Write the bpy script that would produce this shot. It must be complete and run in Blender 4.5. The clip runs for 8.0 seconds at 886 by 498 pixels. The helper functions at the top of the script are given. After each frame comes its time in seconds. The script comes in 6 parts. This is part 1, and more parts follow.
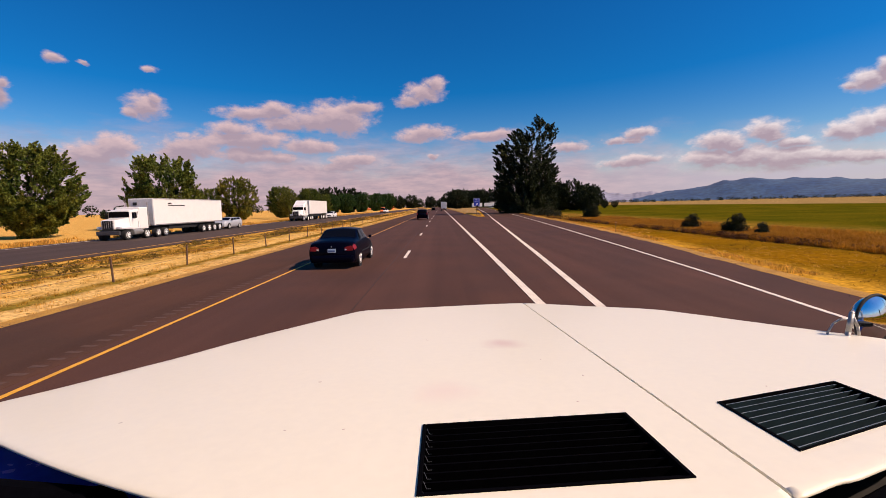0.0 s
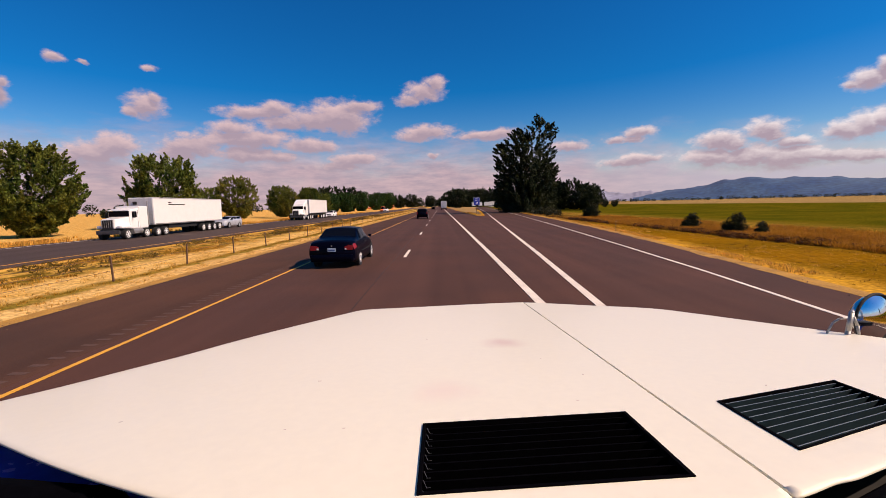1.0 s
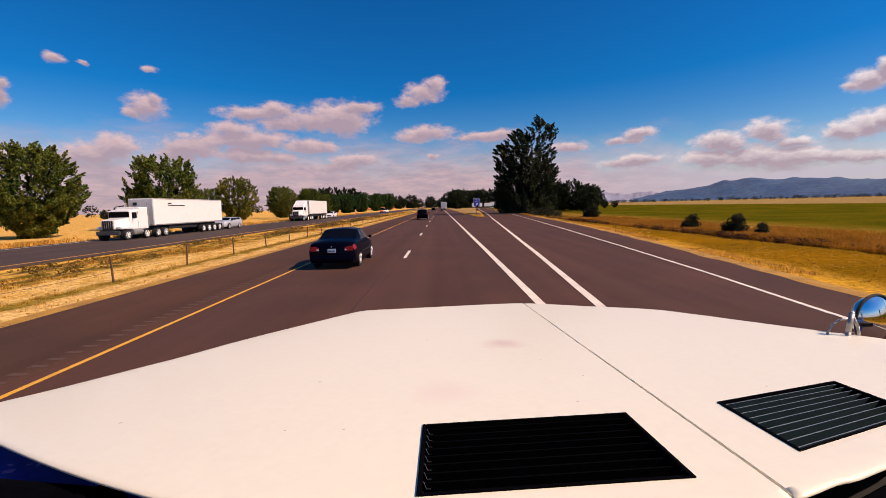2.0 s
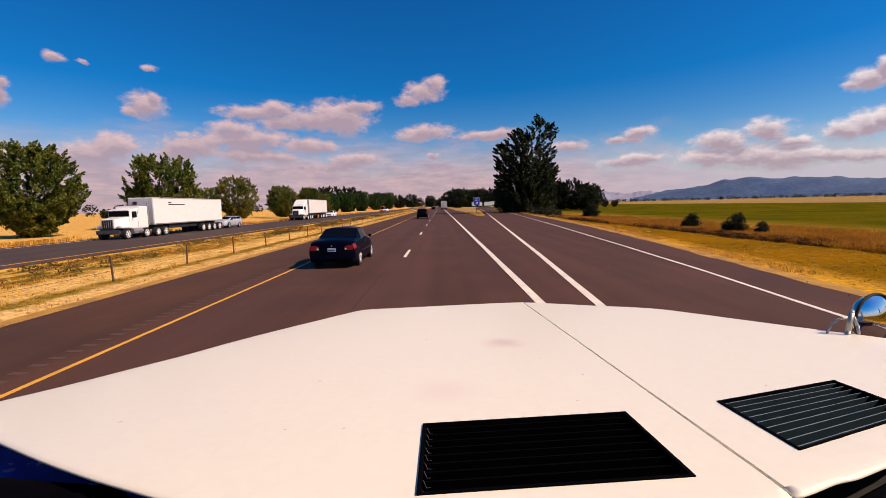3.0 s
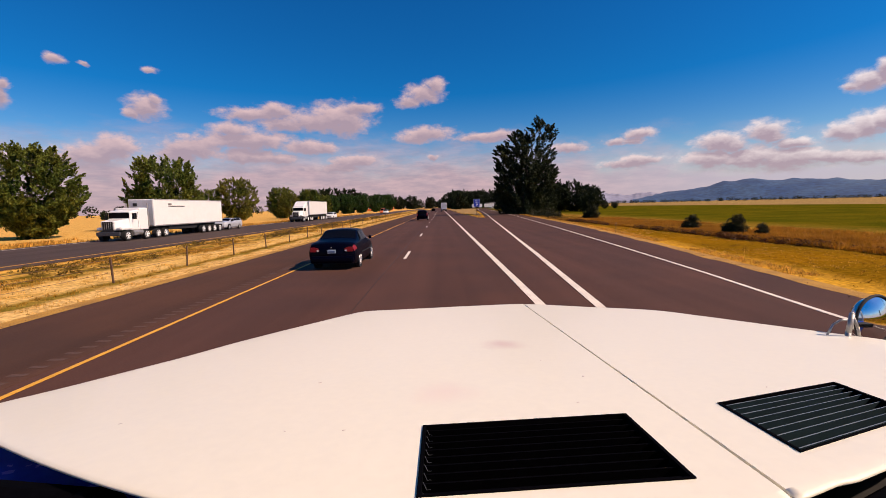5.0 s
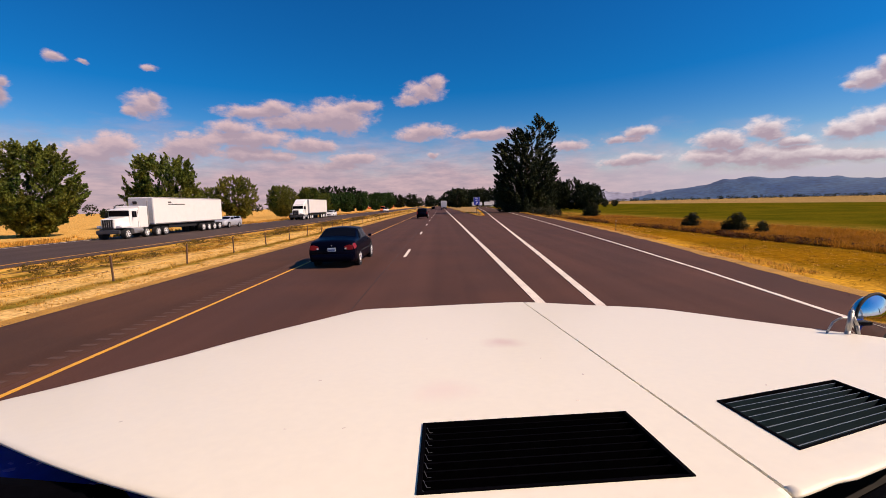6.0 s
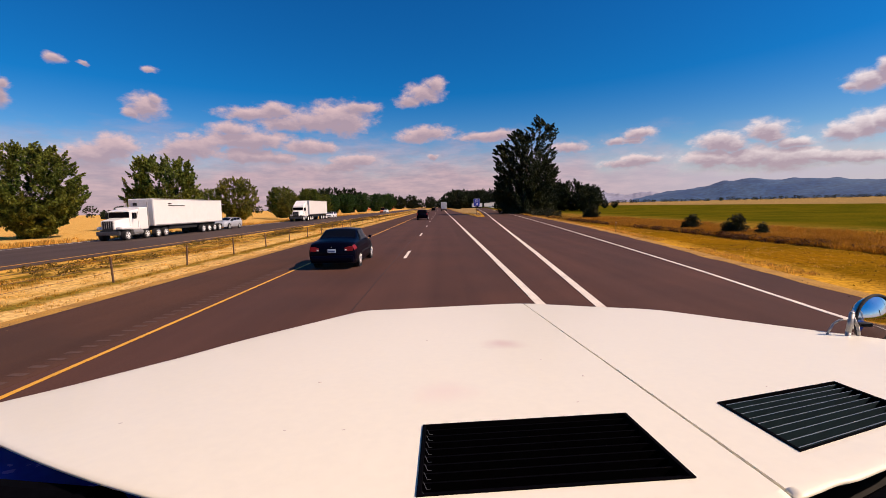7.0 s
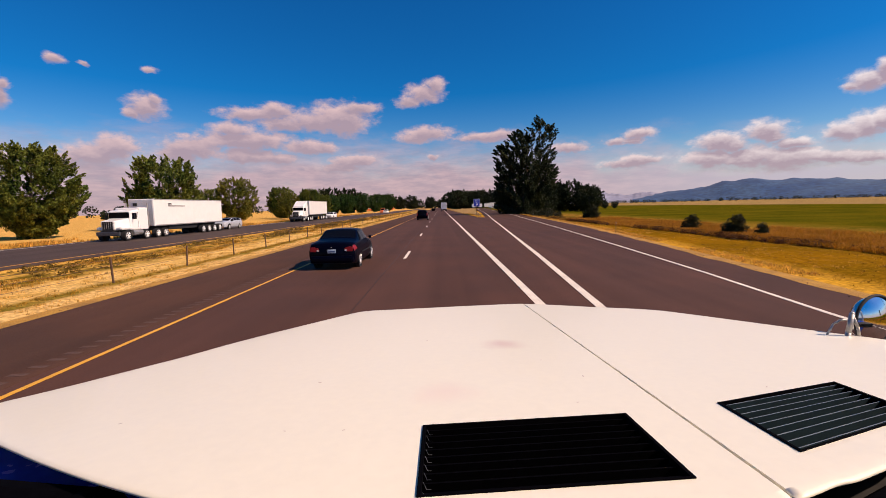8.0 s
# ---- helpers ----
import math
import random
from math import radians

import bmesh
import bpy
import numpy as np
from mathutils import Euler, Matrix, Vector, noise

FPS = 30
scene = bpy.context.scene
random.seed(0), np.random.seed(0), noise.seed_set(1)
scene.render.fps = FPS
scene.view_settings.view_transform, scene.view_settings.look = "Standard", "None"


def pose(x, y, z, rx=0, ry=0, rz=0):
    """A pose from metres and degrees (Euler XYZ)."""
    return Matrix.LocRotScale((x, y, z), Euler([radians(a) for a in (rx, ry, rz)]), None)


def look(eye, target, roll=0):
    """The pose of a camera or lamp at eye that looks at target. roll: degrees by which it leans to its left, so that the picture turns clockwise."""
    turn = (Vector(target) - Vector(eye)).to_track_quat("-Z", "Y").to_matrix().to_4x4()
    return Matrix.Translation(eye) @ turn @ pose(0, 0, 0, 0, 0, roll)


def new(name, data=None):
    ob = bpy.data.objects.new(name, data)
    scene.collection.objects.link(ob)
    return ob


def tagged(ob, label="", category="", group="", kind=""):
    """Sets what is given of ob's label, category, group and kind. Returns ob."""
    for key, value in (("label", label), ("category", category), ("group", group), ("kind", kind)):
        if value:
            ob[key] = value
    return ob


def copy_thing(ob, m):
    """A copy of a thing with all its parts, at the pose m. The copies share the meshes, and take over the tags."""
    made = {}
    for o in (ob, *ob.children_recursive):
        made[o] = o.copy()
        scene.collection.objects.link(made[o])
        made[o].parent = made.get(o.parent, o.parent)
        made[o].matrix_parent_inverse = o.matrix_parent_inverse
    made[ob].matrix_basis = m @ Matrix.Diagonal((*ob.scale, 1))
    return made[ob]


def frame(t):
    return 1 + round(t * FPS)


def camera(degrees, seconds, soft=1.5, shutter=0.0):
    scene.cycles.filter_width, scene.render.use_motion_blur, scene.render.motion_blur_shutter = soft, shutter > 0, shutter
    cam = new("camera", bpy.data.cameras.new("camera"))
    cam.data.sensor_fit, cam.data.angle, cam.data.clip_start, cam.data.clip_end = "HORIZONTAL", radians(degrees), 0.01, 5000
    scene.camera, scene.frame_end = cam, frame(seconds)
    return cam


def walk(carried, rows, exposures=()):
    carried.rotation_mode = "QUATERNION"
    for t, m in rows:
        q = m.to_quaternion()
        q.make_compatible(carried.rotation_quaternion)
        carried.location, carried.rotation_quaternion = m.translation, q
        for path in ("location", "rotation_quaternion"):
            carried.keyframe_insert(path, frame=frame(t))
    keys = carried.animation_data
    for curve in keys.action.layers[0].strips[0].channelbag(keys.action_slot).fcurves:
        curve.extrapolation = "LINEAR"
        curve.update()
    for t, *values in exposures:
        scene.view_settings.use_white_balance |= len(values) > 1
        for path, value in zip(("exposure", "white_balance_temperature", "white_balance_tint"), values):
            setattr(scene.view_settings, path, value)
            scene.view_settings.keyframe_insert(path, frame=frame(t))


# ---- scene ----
# ---- camera and its way ----
cam = camera(92.0, 8.0, soft=0.72)
EYE = Vector((0.0, 25.0, 2.2))
# small nods of the carrying vehicle: seconds, rise of the aim
NODS = ((0.0, -.007), (0.5, -.007), (1.0, -.026), (1.5, -.003), (2.2, -.01), (3.0, -.026), (3.5, .03), (4.0, -.007), (4.5, .026),
        (5.2, 0.0), (6.0, -.033), (6.5, -.033), (7.0, 0.0), (7.5, -.007), (8.0, .007))
walk(cam, [(t, look(EYE, (0.035, EYE.y + 10.0, EYE.z - 0.998 + dz), -1.4)) for t, dz in NODS], exposures=((0.0, 0.32, 6880, 17), (8.0, 0.32, 6880, 17)))

# ---- world and sun ----
SUN_EL, SUN_AZ = radians(43), radians(106)
world = bpy.data.worlds.new("sky")
scene.world = world
world.use_nodes = True
wn = world.node_tree
sky = wn.nodes.new("ShaderNodeTexSky")
sky.sky_type = 'NISHITA'
sky.sun_disc = False
sky.sun_elevation, sky.sun_rotation = SUN_EL, SUN_AZ
sky.air_density, sky.dust_density, sky.ozone_density = 1.0, 0.3, 3.0
deep = wn.nodes.new("ShaderNodeHueSaturation")
deep.inputs["Saturation"].default_value = 1.6
deep.inputs["Hue"].default_value = 0.509
wn.links.new(sky.outputs[0], deep.inputs["Color"])
wn.links.new(deep.outputs[0], wn.nodes["Background"].inputs[0])
wn.nodes["Background"].inputs[1].default_value = 0.084
sun = new("sun", bpy.data.lights.new("sun", 'SUN'))
sun.data.energy, sun.data.angle, sun.data.color = 5.0, radians(0.5), (1.0, 0.80, 0.62)
sun.matrix_world = look((300 * math.sin(SUN_AZ), 300 * math.cos(SUN_AZ), 300 * math.tan(SUN_EL)), (0, 0, 0))

# ---- materials ----
MATS = {}


def mat(name, base, rough=0.6, var=0.25, scale=3.0, bump=0.0, metal=0.0, second=None, island=0.0, per_object=0.0, coat=0.0, fine=12.0, space="Object"):
    """A procedural surface: base colour varied at two scales, with roughness and relief."""
    if name in MATS:
        return MATS[name]
    m = MATS[name] = bpy.data.materials.new(name)
    m.use_nodes = True
    n, l = m.node_tree.nodes, m.node_tree.links
    b = n["Principled BSDF"]
    b.inputs["Metallic"].default_value = metal
    b.inputs["Coat Weight"].default_value = coat
    tc = n.new("ShaderNodeTexCoord")
    big, small = n.new("ShaderNodeTexNoise"), n.new("ShaderNodeTexNoise")
    big.inputs["Scale"].default_value, small.inputs["Scale"].default_value = scale, scale * fine
    big.inputs["Detail"].default_value, small.inputs["Detail"].default_value = 4, 6
    for t in (big, small):
        l.new(tc.outputs[space], t.inputs["Vector"])
    ramp = n.new("ShaderNodeMapRange")
    ramp.inputs["From Min"].default_value, ramp.inputs["From Max"].default_value = 0.35, 0.65
    l.new(big.outputs[0], ramp.inputs["Value"])
    mix = n.new("ShaderNodeMix")
    mix.data_type = 'RGBA'
    other = second or [c * (1 - var) for c in base]
    mix.inputs["A"].default_value, mix.inputs["B"].default_value = (*base, 1), (*other, 1)
    l.new(ramp.outputs[0], mix.inputs["Factor"])
    val = n.new("ShaderNodeHueSaturation")
    l.new(mix.outputs["Result"], val.inputs["Color"])
    amount = n.new("ShaderNodeMapRange")
    amount.inputs["From Min"].default_value, amount.inputs["From Max"].default_value = 0.3, 0.7
    amount.inputs["To Min"].default_value, amount.inputs["To Max"].default_value = 1 - var, 1 + var
    l.new(small.outputs[0], amount.inputs["Value"])
    last = amount.outputs[0]
    for spread, node, out in ((island, "ShaderNodeNewGeometry", "Random Per Island"), (per_object, "ShaderNodeObjectInfo", "Random")):
        if spread:
            src, rng, mul = n.new(node), n.new("ShaderNodeMapRange"), n.new("ShaderNodeMath")
            rng.inputs["To Min"].default_value, rng.inputs["To Max"].default_value = 1 - spread, 1 + spread
            l.new(src.outputs[out], rng.inputs["Value"])
            mul.operation = 'MULTIPLY'
            l.new(last, mul.inputs[0])
            l.new(rng.outputs[0], mul.inputs[1])
            last = mul.outputs[0]
    l.new(last, val.inputs["Value"])
    l.new(val.outputs[0], b.inputs["Base Color"])
    rr = n.new("ShaderNodeMapRange")
    rr.inputs["To Min"].default_value, rr.inputs["To Max"].default_value = max(rough - 0.1, 0.02), min(rough + 0.1, 1)
    l.new(small.outputs[0], rr.inputs["Value"])
    l.new(rr.outputs[0], b.inputs["Roughness"])
    if bump:
        bp = n.new("ShaderNodeBump")
        bp.inputs["Strength"].default_value, bp.inputs["Distance"].default_value = 0.6, bump
        l.new(small.outputs[0], bp.inputs["Height"])
        l.new(bp.outputs[0], b.inputs["Normal"])
    return m


def leaf_mat(name, base, second, glow=0.35):
    m = mat(name, base, 0.55, 0.3, 0.25, second=second, island=0.6)
    n, l = m.node_tree.nodes, m.node_tree.links
    n["Principled BSDF"].inputs["Specular IOR Level"].default_value = 0.15
    tr, mx = n.new("ShaderNodeBsdfTranslucent"), n.new("ShaderNodeMixShader")
    mx.inputs[0].default_value = glow
    l.new(n["Principled BSDF"].inputs["Base Color"].links[0].from_socket, tr.inputs[0])
    l.new(n["Principled BSDF"].outputs[0], mx.inputs[1])
    l.new(tr.outputs[0], mx.inputs[2])
    l.new(mx.outputs[0], n["Material Output"].inputs[0])
    return m


def glass_mat(name, tint):
    m = mat(name, tint, 0.12, 0.1, 1.0)
    m.node_tree.nodes["Principled BSDF"].inputs["Specular IOR Level"].default_value = 0.05
    return m


def ground_mat():
    """Verges, median and fields: colours by where the ground lies beside the road."""
    m = bpy.data.materials.new("dry_grass_ground")
    m.use_nodes = True
    n, l = m.node_tree.nodes, m.node_tree.links
    b = n["Principled BSDF"]
    b.inputs["Roughness"].default_value = 0.95
    b.inputs["Specular IOR Level"].default_value = 0.0
    geo = n.new("ShaderNodeNewGeometry")

    def noise_of(scale, detail=5, stretch=(1, 1, 1)):
        mp, t = n.new("ShaderNodeMapping"), n.new("ShaderNodeTexNoise")
        mp.inputs["Scale"].default_value = stretch
        l.new(geo.outputs["Position"], mp.inputs["Vector"])
        l.new(mp.outputs[0], t.inputs["Vector"])
        t.inputs["Scale"].default_value, t.inputs["Detail"].default_value = scale, detail
        return t.outputs[0]

    def ranged(value, a, c, lo=0.0, hi=1.0):
        r = n.new("ShaderNodeMapRange")
        for k, v in (("From Min", a), ("From Max", c), ("To Min", lo), ("To Max", hi)):
            r.inputs[k].default_value = v
        l.new(value, r.inputs["Value"])
        return r.outputs[0]

    def mixed(f, a, c):
        x = n.new("ShaderNodeMix")
        x.data_type = 'RGBA'
        l.new(f, x.inputs["Factor"])
        for k, v in (("A", a), ("B", c)):
            if isinstance(v, tuple):
                x.inputs[k].default_value = (*v, 1)
            else:
                l.new(v, x.inputs[k])
        return x.outputs["Result"]

    def maths(op, a, c):
        x = n.new("ShaderNodeMath")
        x.operation = op
        for i, v in enumerate((a, c)):
            if isinstance(v, (int, float)):
                x.inputs[i].default_value = v
            else:
                l.new(v, x.inputs[i])
        return x.outputs[0]

    sep = n.new("ShaderNodeSeparateXYZ")
    l.new(geo.outputs["Position"], sep.inputs[0])
    patch, clump, fine = noise_of(0.12), noise_of(0.9), noise_of(9.0, 8)
    x = maths('ADD', sep.outputs[0], maths('MULTIPLY', maths('SUBTRACT', clump, 0.5), 1.5))
    straw = mixed(ranged(clump, 0.35, 0.65), (0.50, 0.265, 0.025), (0.57, 0.31, 0.045))
    verge = mixed(ranged(patch, 0.4, 0.6), (0.235, 0.112, 0.006), (0.15, 0.082, 0.005))
    median = mixed(ranged(patch, 0.45, 0.66), (0.70, 0.40, 0.08), (0.54, 0.31, 0.05))
    field = mixed(ranged(patch, 0.4, 0.6), (0.062, 0.062, 0.004), (0.098, 0.078, 0.005))
    stubble = mixed(ranged(clump, 0.4, 0.6), (0.55, 0.30, 0.07), (0.62, 0.38, 0.11))
    far = mixed(ranged(patch, 0.4, 0.6), (0.32, 0.21, 0.08), (0.24, 0.165, 0.06))
    col = stubble
    col = mixed(ranged(x, -30, -28.5), col, median)
    weeds = noise_of(1.6, 6, (1, 0.45, 1))
    col = mixed(ranged(x, -18.2, -17.4), col, mixed(ranged(weeds, .44, .56), (0.15, 0.10, 0.014), (0.50, 0.29, 0.06)))
    col = mixed(ranged(x, -14.4, -13.2), col, mixed(ranged(clump, .4, .6), (0.56, 0.33, 0.085), (0.66, 0.42, 0.14)))
    col = mixed(ranged(x, -11.5, -11.1), col, mixed(ranged(clump, .4, .6), (0.17, 0.125, 0.018), (0.34, 0.205, 0.04)))
    col = mixed(ranged(x, -10.7, -10.35), col, mixed(ranged(clump, .4, .6), (0.66, 0.42, 0.15), (0.56, 0.35, 0.12)))
    col = mixed(ranged(x, 0.0, 1.0), col, straw)
    beside = maths('SUBTRACT', x, ranged(sep.outputs[1], 28.0, 66.0, -1.0, 4.4))
    col = mixed(ranged(beside, 10.2, 11.6), col, verge)
    # shade at the foot of the ditch bank, painted as a dark ground strip
    col = mixed(ranged(x, 16.9, 17.5), col, (0.05, 0.022, 0.008))
    col = mixed(ranged(x, 19.5, 24.0), col, mixed(ranged(clump, .4, .6), (0.30, 0.16, 0.025), (0.17, 0.115, 0.015)))
    col = mixed(ranged(x, 25.0, 33.0), col, field)
    col = mixed(ranged(x, 128.0, 131.0), col, far)
    hs = n.new("ShaderNodeHueSaturation")
    l.new(col, hs.inputs["Color"])
    l.new(ranged(fine, 0.3, 0.7, 0.6, 1.4), hs.inputs["Value"])
    l.new(hs.outputs[0], b.inputs["Base Color"])
    bp = n.new("ShaderNodeBump")
    bp.inputs["Strength"].default_value, bp.inputs["Distance"].default_value = 0.45, 0.06
    l.new(fine, bp.inputs["Height"])
    l.new(bp.outputs[0], b.inputs["Normal"])
    return m


def paint_mat(name, base):
    """Weathered enamel: nearly plain, with faint stains, specks of dirt and fine grain."""
    m = mat(name, base, 0.42, 0.02, 1.3, coat=0.1, fine=40)
    n, l = m.node_tree.nodes, m.node_tree.links
    b = n["Principled BSDF"]
    col = b.inputs["Base Color"].links[0].from_socket
    tc = n.new("ShaderNodeTexCoord")
    # one rusty smudge and one wider dull patch, by place and half width on the panel
    for (x, y, z), r, tint in (((0.168, 1.208, 1.798), 0.085, (0.62, 0.46, 0.42)), ((0.0, 0.80, 1.842), 0.10, (0.76, 0.65, 0.57))):
        d, soft, jit = n.new("ShaderNodeVectorMath"), n.new("ShaderNodeMapRange"), n.new("ShaderNodeTexNoise")
        d.operation = 'DISTANCE'
        d.inputs[1].default_value = (x, y, z)
        l.new(tc.outputs["Object"], d.inputs[0])
        jit.inputs["Scale"].default_value = 14
        add = n.new("ShaderNodeMath")
        add.operation = 'MULTIPLY_ADD'
        add.inputs[1].default_value = r * 0.9
        l.new(jit.outputs[0], add.inputs[0])
        l.new(d.outputs["Value"], add.inputs[2])
        soft.interpolation_type = 'SMOOTHSTEP'
        soft.inputs["From Min"].default_value, soft.inputs["From Max"].default_value = r * 1.4, r * 0.4
        soft.inputs["To Max"].default_value = 0.7
        l.new(add.outputs[0], soft.inputs["Value"])
        mx = n.new("ShaderNodeMix")
        mx.data_type = 'RGBA'
        mx.inputs["B"].default_value = (*tint, 1)
        l.new(soft.outputs[0], mx.inputs["Factor"])
        l.new(col, mx.inputs["A"])
        col = mx.outputs["Result"]
    vor, dot, mx = n.new("ShaderNodeTexVoronoi"), n.new("ShaderNodeMapRange"), n.new("ShaderNodeMix")
    vor.inputs["Scale"].default_value = 5.0
    l.new(tc.outputs["Object"], vor.inputs["Vector"])
    dot.inputs["From Min"].default_value, dot.inputs["From Max"].default_value = 0.022, 0.014
    dot.inputs["To Max"].default_value = 0.6
    l.new(vor.outputs["Distance"], dot.inputs["Value"])
    mx.data_type = 'RGBA'
    mx.inputs["B"].default_value = (0.35, 0.3, 0.26, 1)
    l.new(dot.outputs[0], mx.inputs["Factor"])
    l.new(col, mx.inputs["A"])
    l.new(mx.outputs["Result"], b.inputs["Base Color"])
    return m


def road_mat(name, base, second):
    """Asphalt: fine grain, broad patches, and long faint streaks along the way of the traffic."""
    m = mat(name, base, 0.88, 0.22, 0.35, 0.008, second=second, fine=110)
    n, l = m.node_tree.nodes, m.node_tree.links
    b = n["Principled BSDF"]
    b.inputs["Specular IOR Level"].default_value = 0.2
    col = b.inputs["Base Color"].links[0].from_socket
    geo, mp, tx, rg, hs = (n.new("ShaderNode" + k) for k in ("NewGeometry", "Mapping", "TexNoise", "MapRange", "HueSaturation"))
    mp.inputs["Scale"].default_value = (1.1, 0.012, 1)
    l.new(geo.outputs["Position"], mp.inputs["Vector"])
    l.new(mp.outputs[0], tx.inputs["Vector"])
    tx.inputs["Scale"].default_value, tx.inputs["Detail"].default_value = 1.0, 5
    rg.inputs["From Min"].default_value, rg.inputs["From Max"].default_value = 0.3, 0.7
    rg.inputs["To Min"].default_value, rg.inputs["To Max"].default_value = 0.78, 1.2
    l.new(tx.outputs[0], rg.inputs["Value"])
    l.new(rg.outputs[0], hs.inputs["Value"])
    l.new(col, hs.inputs["Color"])
    l.new(hs.outputs[0], b.inputs["Base Color"])
    return m


ASPHALT = road_mat("asphalt", (0.080, 0.0358, 0.0245), (0.064, 0.0308, 0.0228))
ASPHALT_OLD = road_mat("asphalt_shoulder", (0.077, 0.0345, 0.0195), (0.057, 0.028, 0.0175))
ASPHALT_FAR = road_mat("asphalt_weathered", (0.068, 0.046, 0.038), (0.058, 0.04, 0.034))
TAR = mat("tar_seam", (0.034, 0.018, 0.014), 0.8, 0.5, 1.5)
LINE_W = mat("white_line_paint", (0.78, 0.70, 0.58), 0.6, 0.15, 2.0, 0.003, fine=20)
LINE_Y = mat("yellow_line_paint", (0.70, 0.35, 0.028), 0.6, 0.15, 2.0, 0.003, fine=20)
HOOD = paint_mat("cream_white_truck_paint", (0.785, 0.755, 0.635))
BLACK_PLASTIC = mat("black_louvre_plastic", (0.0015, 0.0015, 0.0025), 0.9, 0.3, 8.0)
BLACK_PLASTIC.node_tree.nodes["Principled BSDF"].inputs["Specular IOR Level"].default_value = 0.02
# slat colours carry the light: pale sunlit top edge, dark shaded sides
SLAT = mat("pale_sunlit_slat_edge", (0.15, 0.18, 0.21), 0.5, 0.2, 8.0)
SLAT_SIDE = mat("dark_blue_shaded_slat_side", (0.008, 0.024, 0.034), 0.5, 0.2, 8.0)
SLAT_CLIP = mat("grey_slat_clip", (0.06, 0.07, 0.09), 0.6, 0.3, 60.0)
RUBBER = mat("black_rubber", (0.012, 0.012, 0.013), 0.75, 0.25, 6.0)
CHROME = mat("chrome", (0.5, 0.51, 0.53), 0.08, 0.05, 5.0, metal=1.0)
STEEL = mat("galvanised_steel", (0.42, 0.41, 0.39), 0.5, 0.2, 6.0, metal=0.7)
DARK_STEEL = mat("dull_dark_steel", (0.10, 0.10, 0.105), 0.45, 0.25, 6.0, metal=0.6)
RUST = mat("rusty_steel_post", (0.13, 0.07, 0.04), 0.8, 0.35, 9.0, 0.002)
WOOD = mat("weathered_pole_wood", (0.10, 0.075, 0.06), 0.85, 0.3, 2.0, 0.004)
COWL = mat("dark_blue_cowl_paint", (0.016, 0.09, 0.60), 0.25, 0.15, 2.0, coat=0.5)
BARK = mat("bark", (0.09, 0.065, 0.045), 0.95, 0.35, 2.5, 0.02)
LEAF_DARK = leaf_mat("dark_poplar_leaf", (0.014, 0.022, 0.009), (0.028, 0.036, 0.011), 0.2)
LEAF = leaf_mat("green_maple_leaf", (0.046, 0.076, 0.011), (0.15, 0.16, 0.022), 0.22)
LEAF_ASH = leaf_mat("deep_green_ash_leaf", (0.018, 0.048, 0.011), (0.045, 0.085, 0.018), 0.2)
LEAF_YEL = leaf_mat("yellow_green_leaf", (0.09, 0.105, 0.015), (0.175, 0.16, 0.024), 0.22)
LEAF_BUSH = leaf_mat("bramble_leaf", (0.018, 0.026, 0.009), (0.04, 0.036, 0.012), 0.2)
LEAF_BROWN = leaf_mat("dead_brush_leaf", (0.22, 0.11, 0.035), (0.17, 0.10, 0.03), 0.35)
LEAF_WEED = leaf_mat("olive_weed_leaf", (0.11, 0.075, 0.012), (0.20, 0.12, 0.02), 0.2)
# red-brown weed colour darkened to carry the ditch bank's shade
LEAF_DITCH = leaf_mat("shade_dark_red_brown_leaf", (0.075, 0.03, 0.01), (0.14, 0.055, 0.014), 0.25)
STRAW = leaf_mat("straw_blade", (0.66, 0.37, 0.075), (0.52, 0.29, 0.05), 0.45)
STRAW_RED = leaf_mat("red_brown_grass_blade", (0.34, 0.14, 0.012), (0.48, 0.225, 0.02), 0.4)
GREEN_BLADE = leaf_mat("green_grass_blade", (0.27, 0.15, 0.014), (0.38, 0.19, 0.018), 0.4)
GLASS = glass_mat("dark_window_glass", (0.003, 0.0035, 0.006))
BLACK_PAINT = mat("blue_black_car_paint", (0.001, 0.0012, 0.006), 0.34, 0.1, 3.0)
BLACK_PAINT.node_tree.nodes["Principled BSDF"].inputs["Specular IOR Level"].default_value = 0.06
WHITE_PAINT = mat("white_vehicle_paint", (0.78, 0.77, 0.75), 0.35, 0.04, 2.0, coat=0.4)
SILVER_PAINT = mat("silver_car_paint", (0.52, 0.54, 0.58), 0.3, 0.08, 3.0, metal=0.3, coat=0.5)
YELLOW_PAINT = mat("yellow_van_paint", (0.78, 0.62, 0.03), 0.4, 0.06, 2.0, coat=0.3)
TEAL_PAINT = mat("teal_car_paint", (0.02, 0.16, 0.24), 0.3, 0.1, 2.0, coat=0.4)
RED_PAINT = mat("red_paint", (0.45, 0.04, 0.025), 0.35, 0.1, 2.0, coat=0.4)
ORANGE_PAINT = mat("orange_paint", (0.75, 0.16, 0.03), 0.5, 0.1, 2.0)
TAIL_RED = mat("red_tail_lens", (0.22, 0.003, 0.005), 0.4, 0.15, 20.0)
LENS = mat("clear_lamp_lens", (0.62, 0.64, 0.66), 0.12, 0.1, 20.0, coat=0.5)
ALLOY = mat("silver_alloy", (0.66, 0.66, 0.66), 0.3, 0.1, 8.0, metal=0.6)
PLATE = mat("pale_blue_plate", (0.36, 0.45, 0.55), 0.5, 0.1, 20.0)
PLATE_DARK = mat("plate_bar_blue", (0.05, 0.09, 0.2), 0.5, 0.1, 20.0)
SIGN_BLUE = mat("blue_sign_sheeting", (0.008, 0.035, 0.40), 0.45, 0.06, 1.5, fine=60)
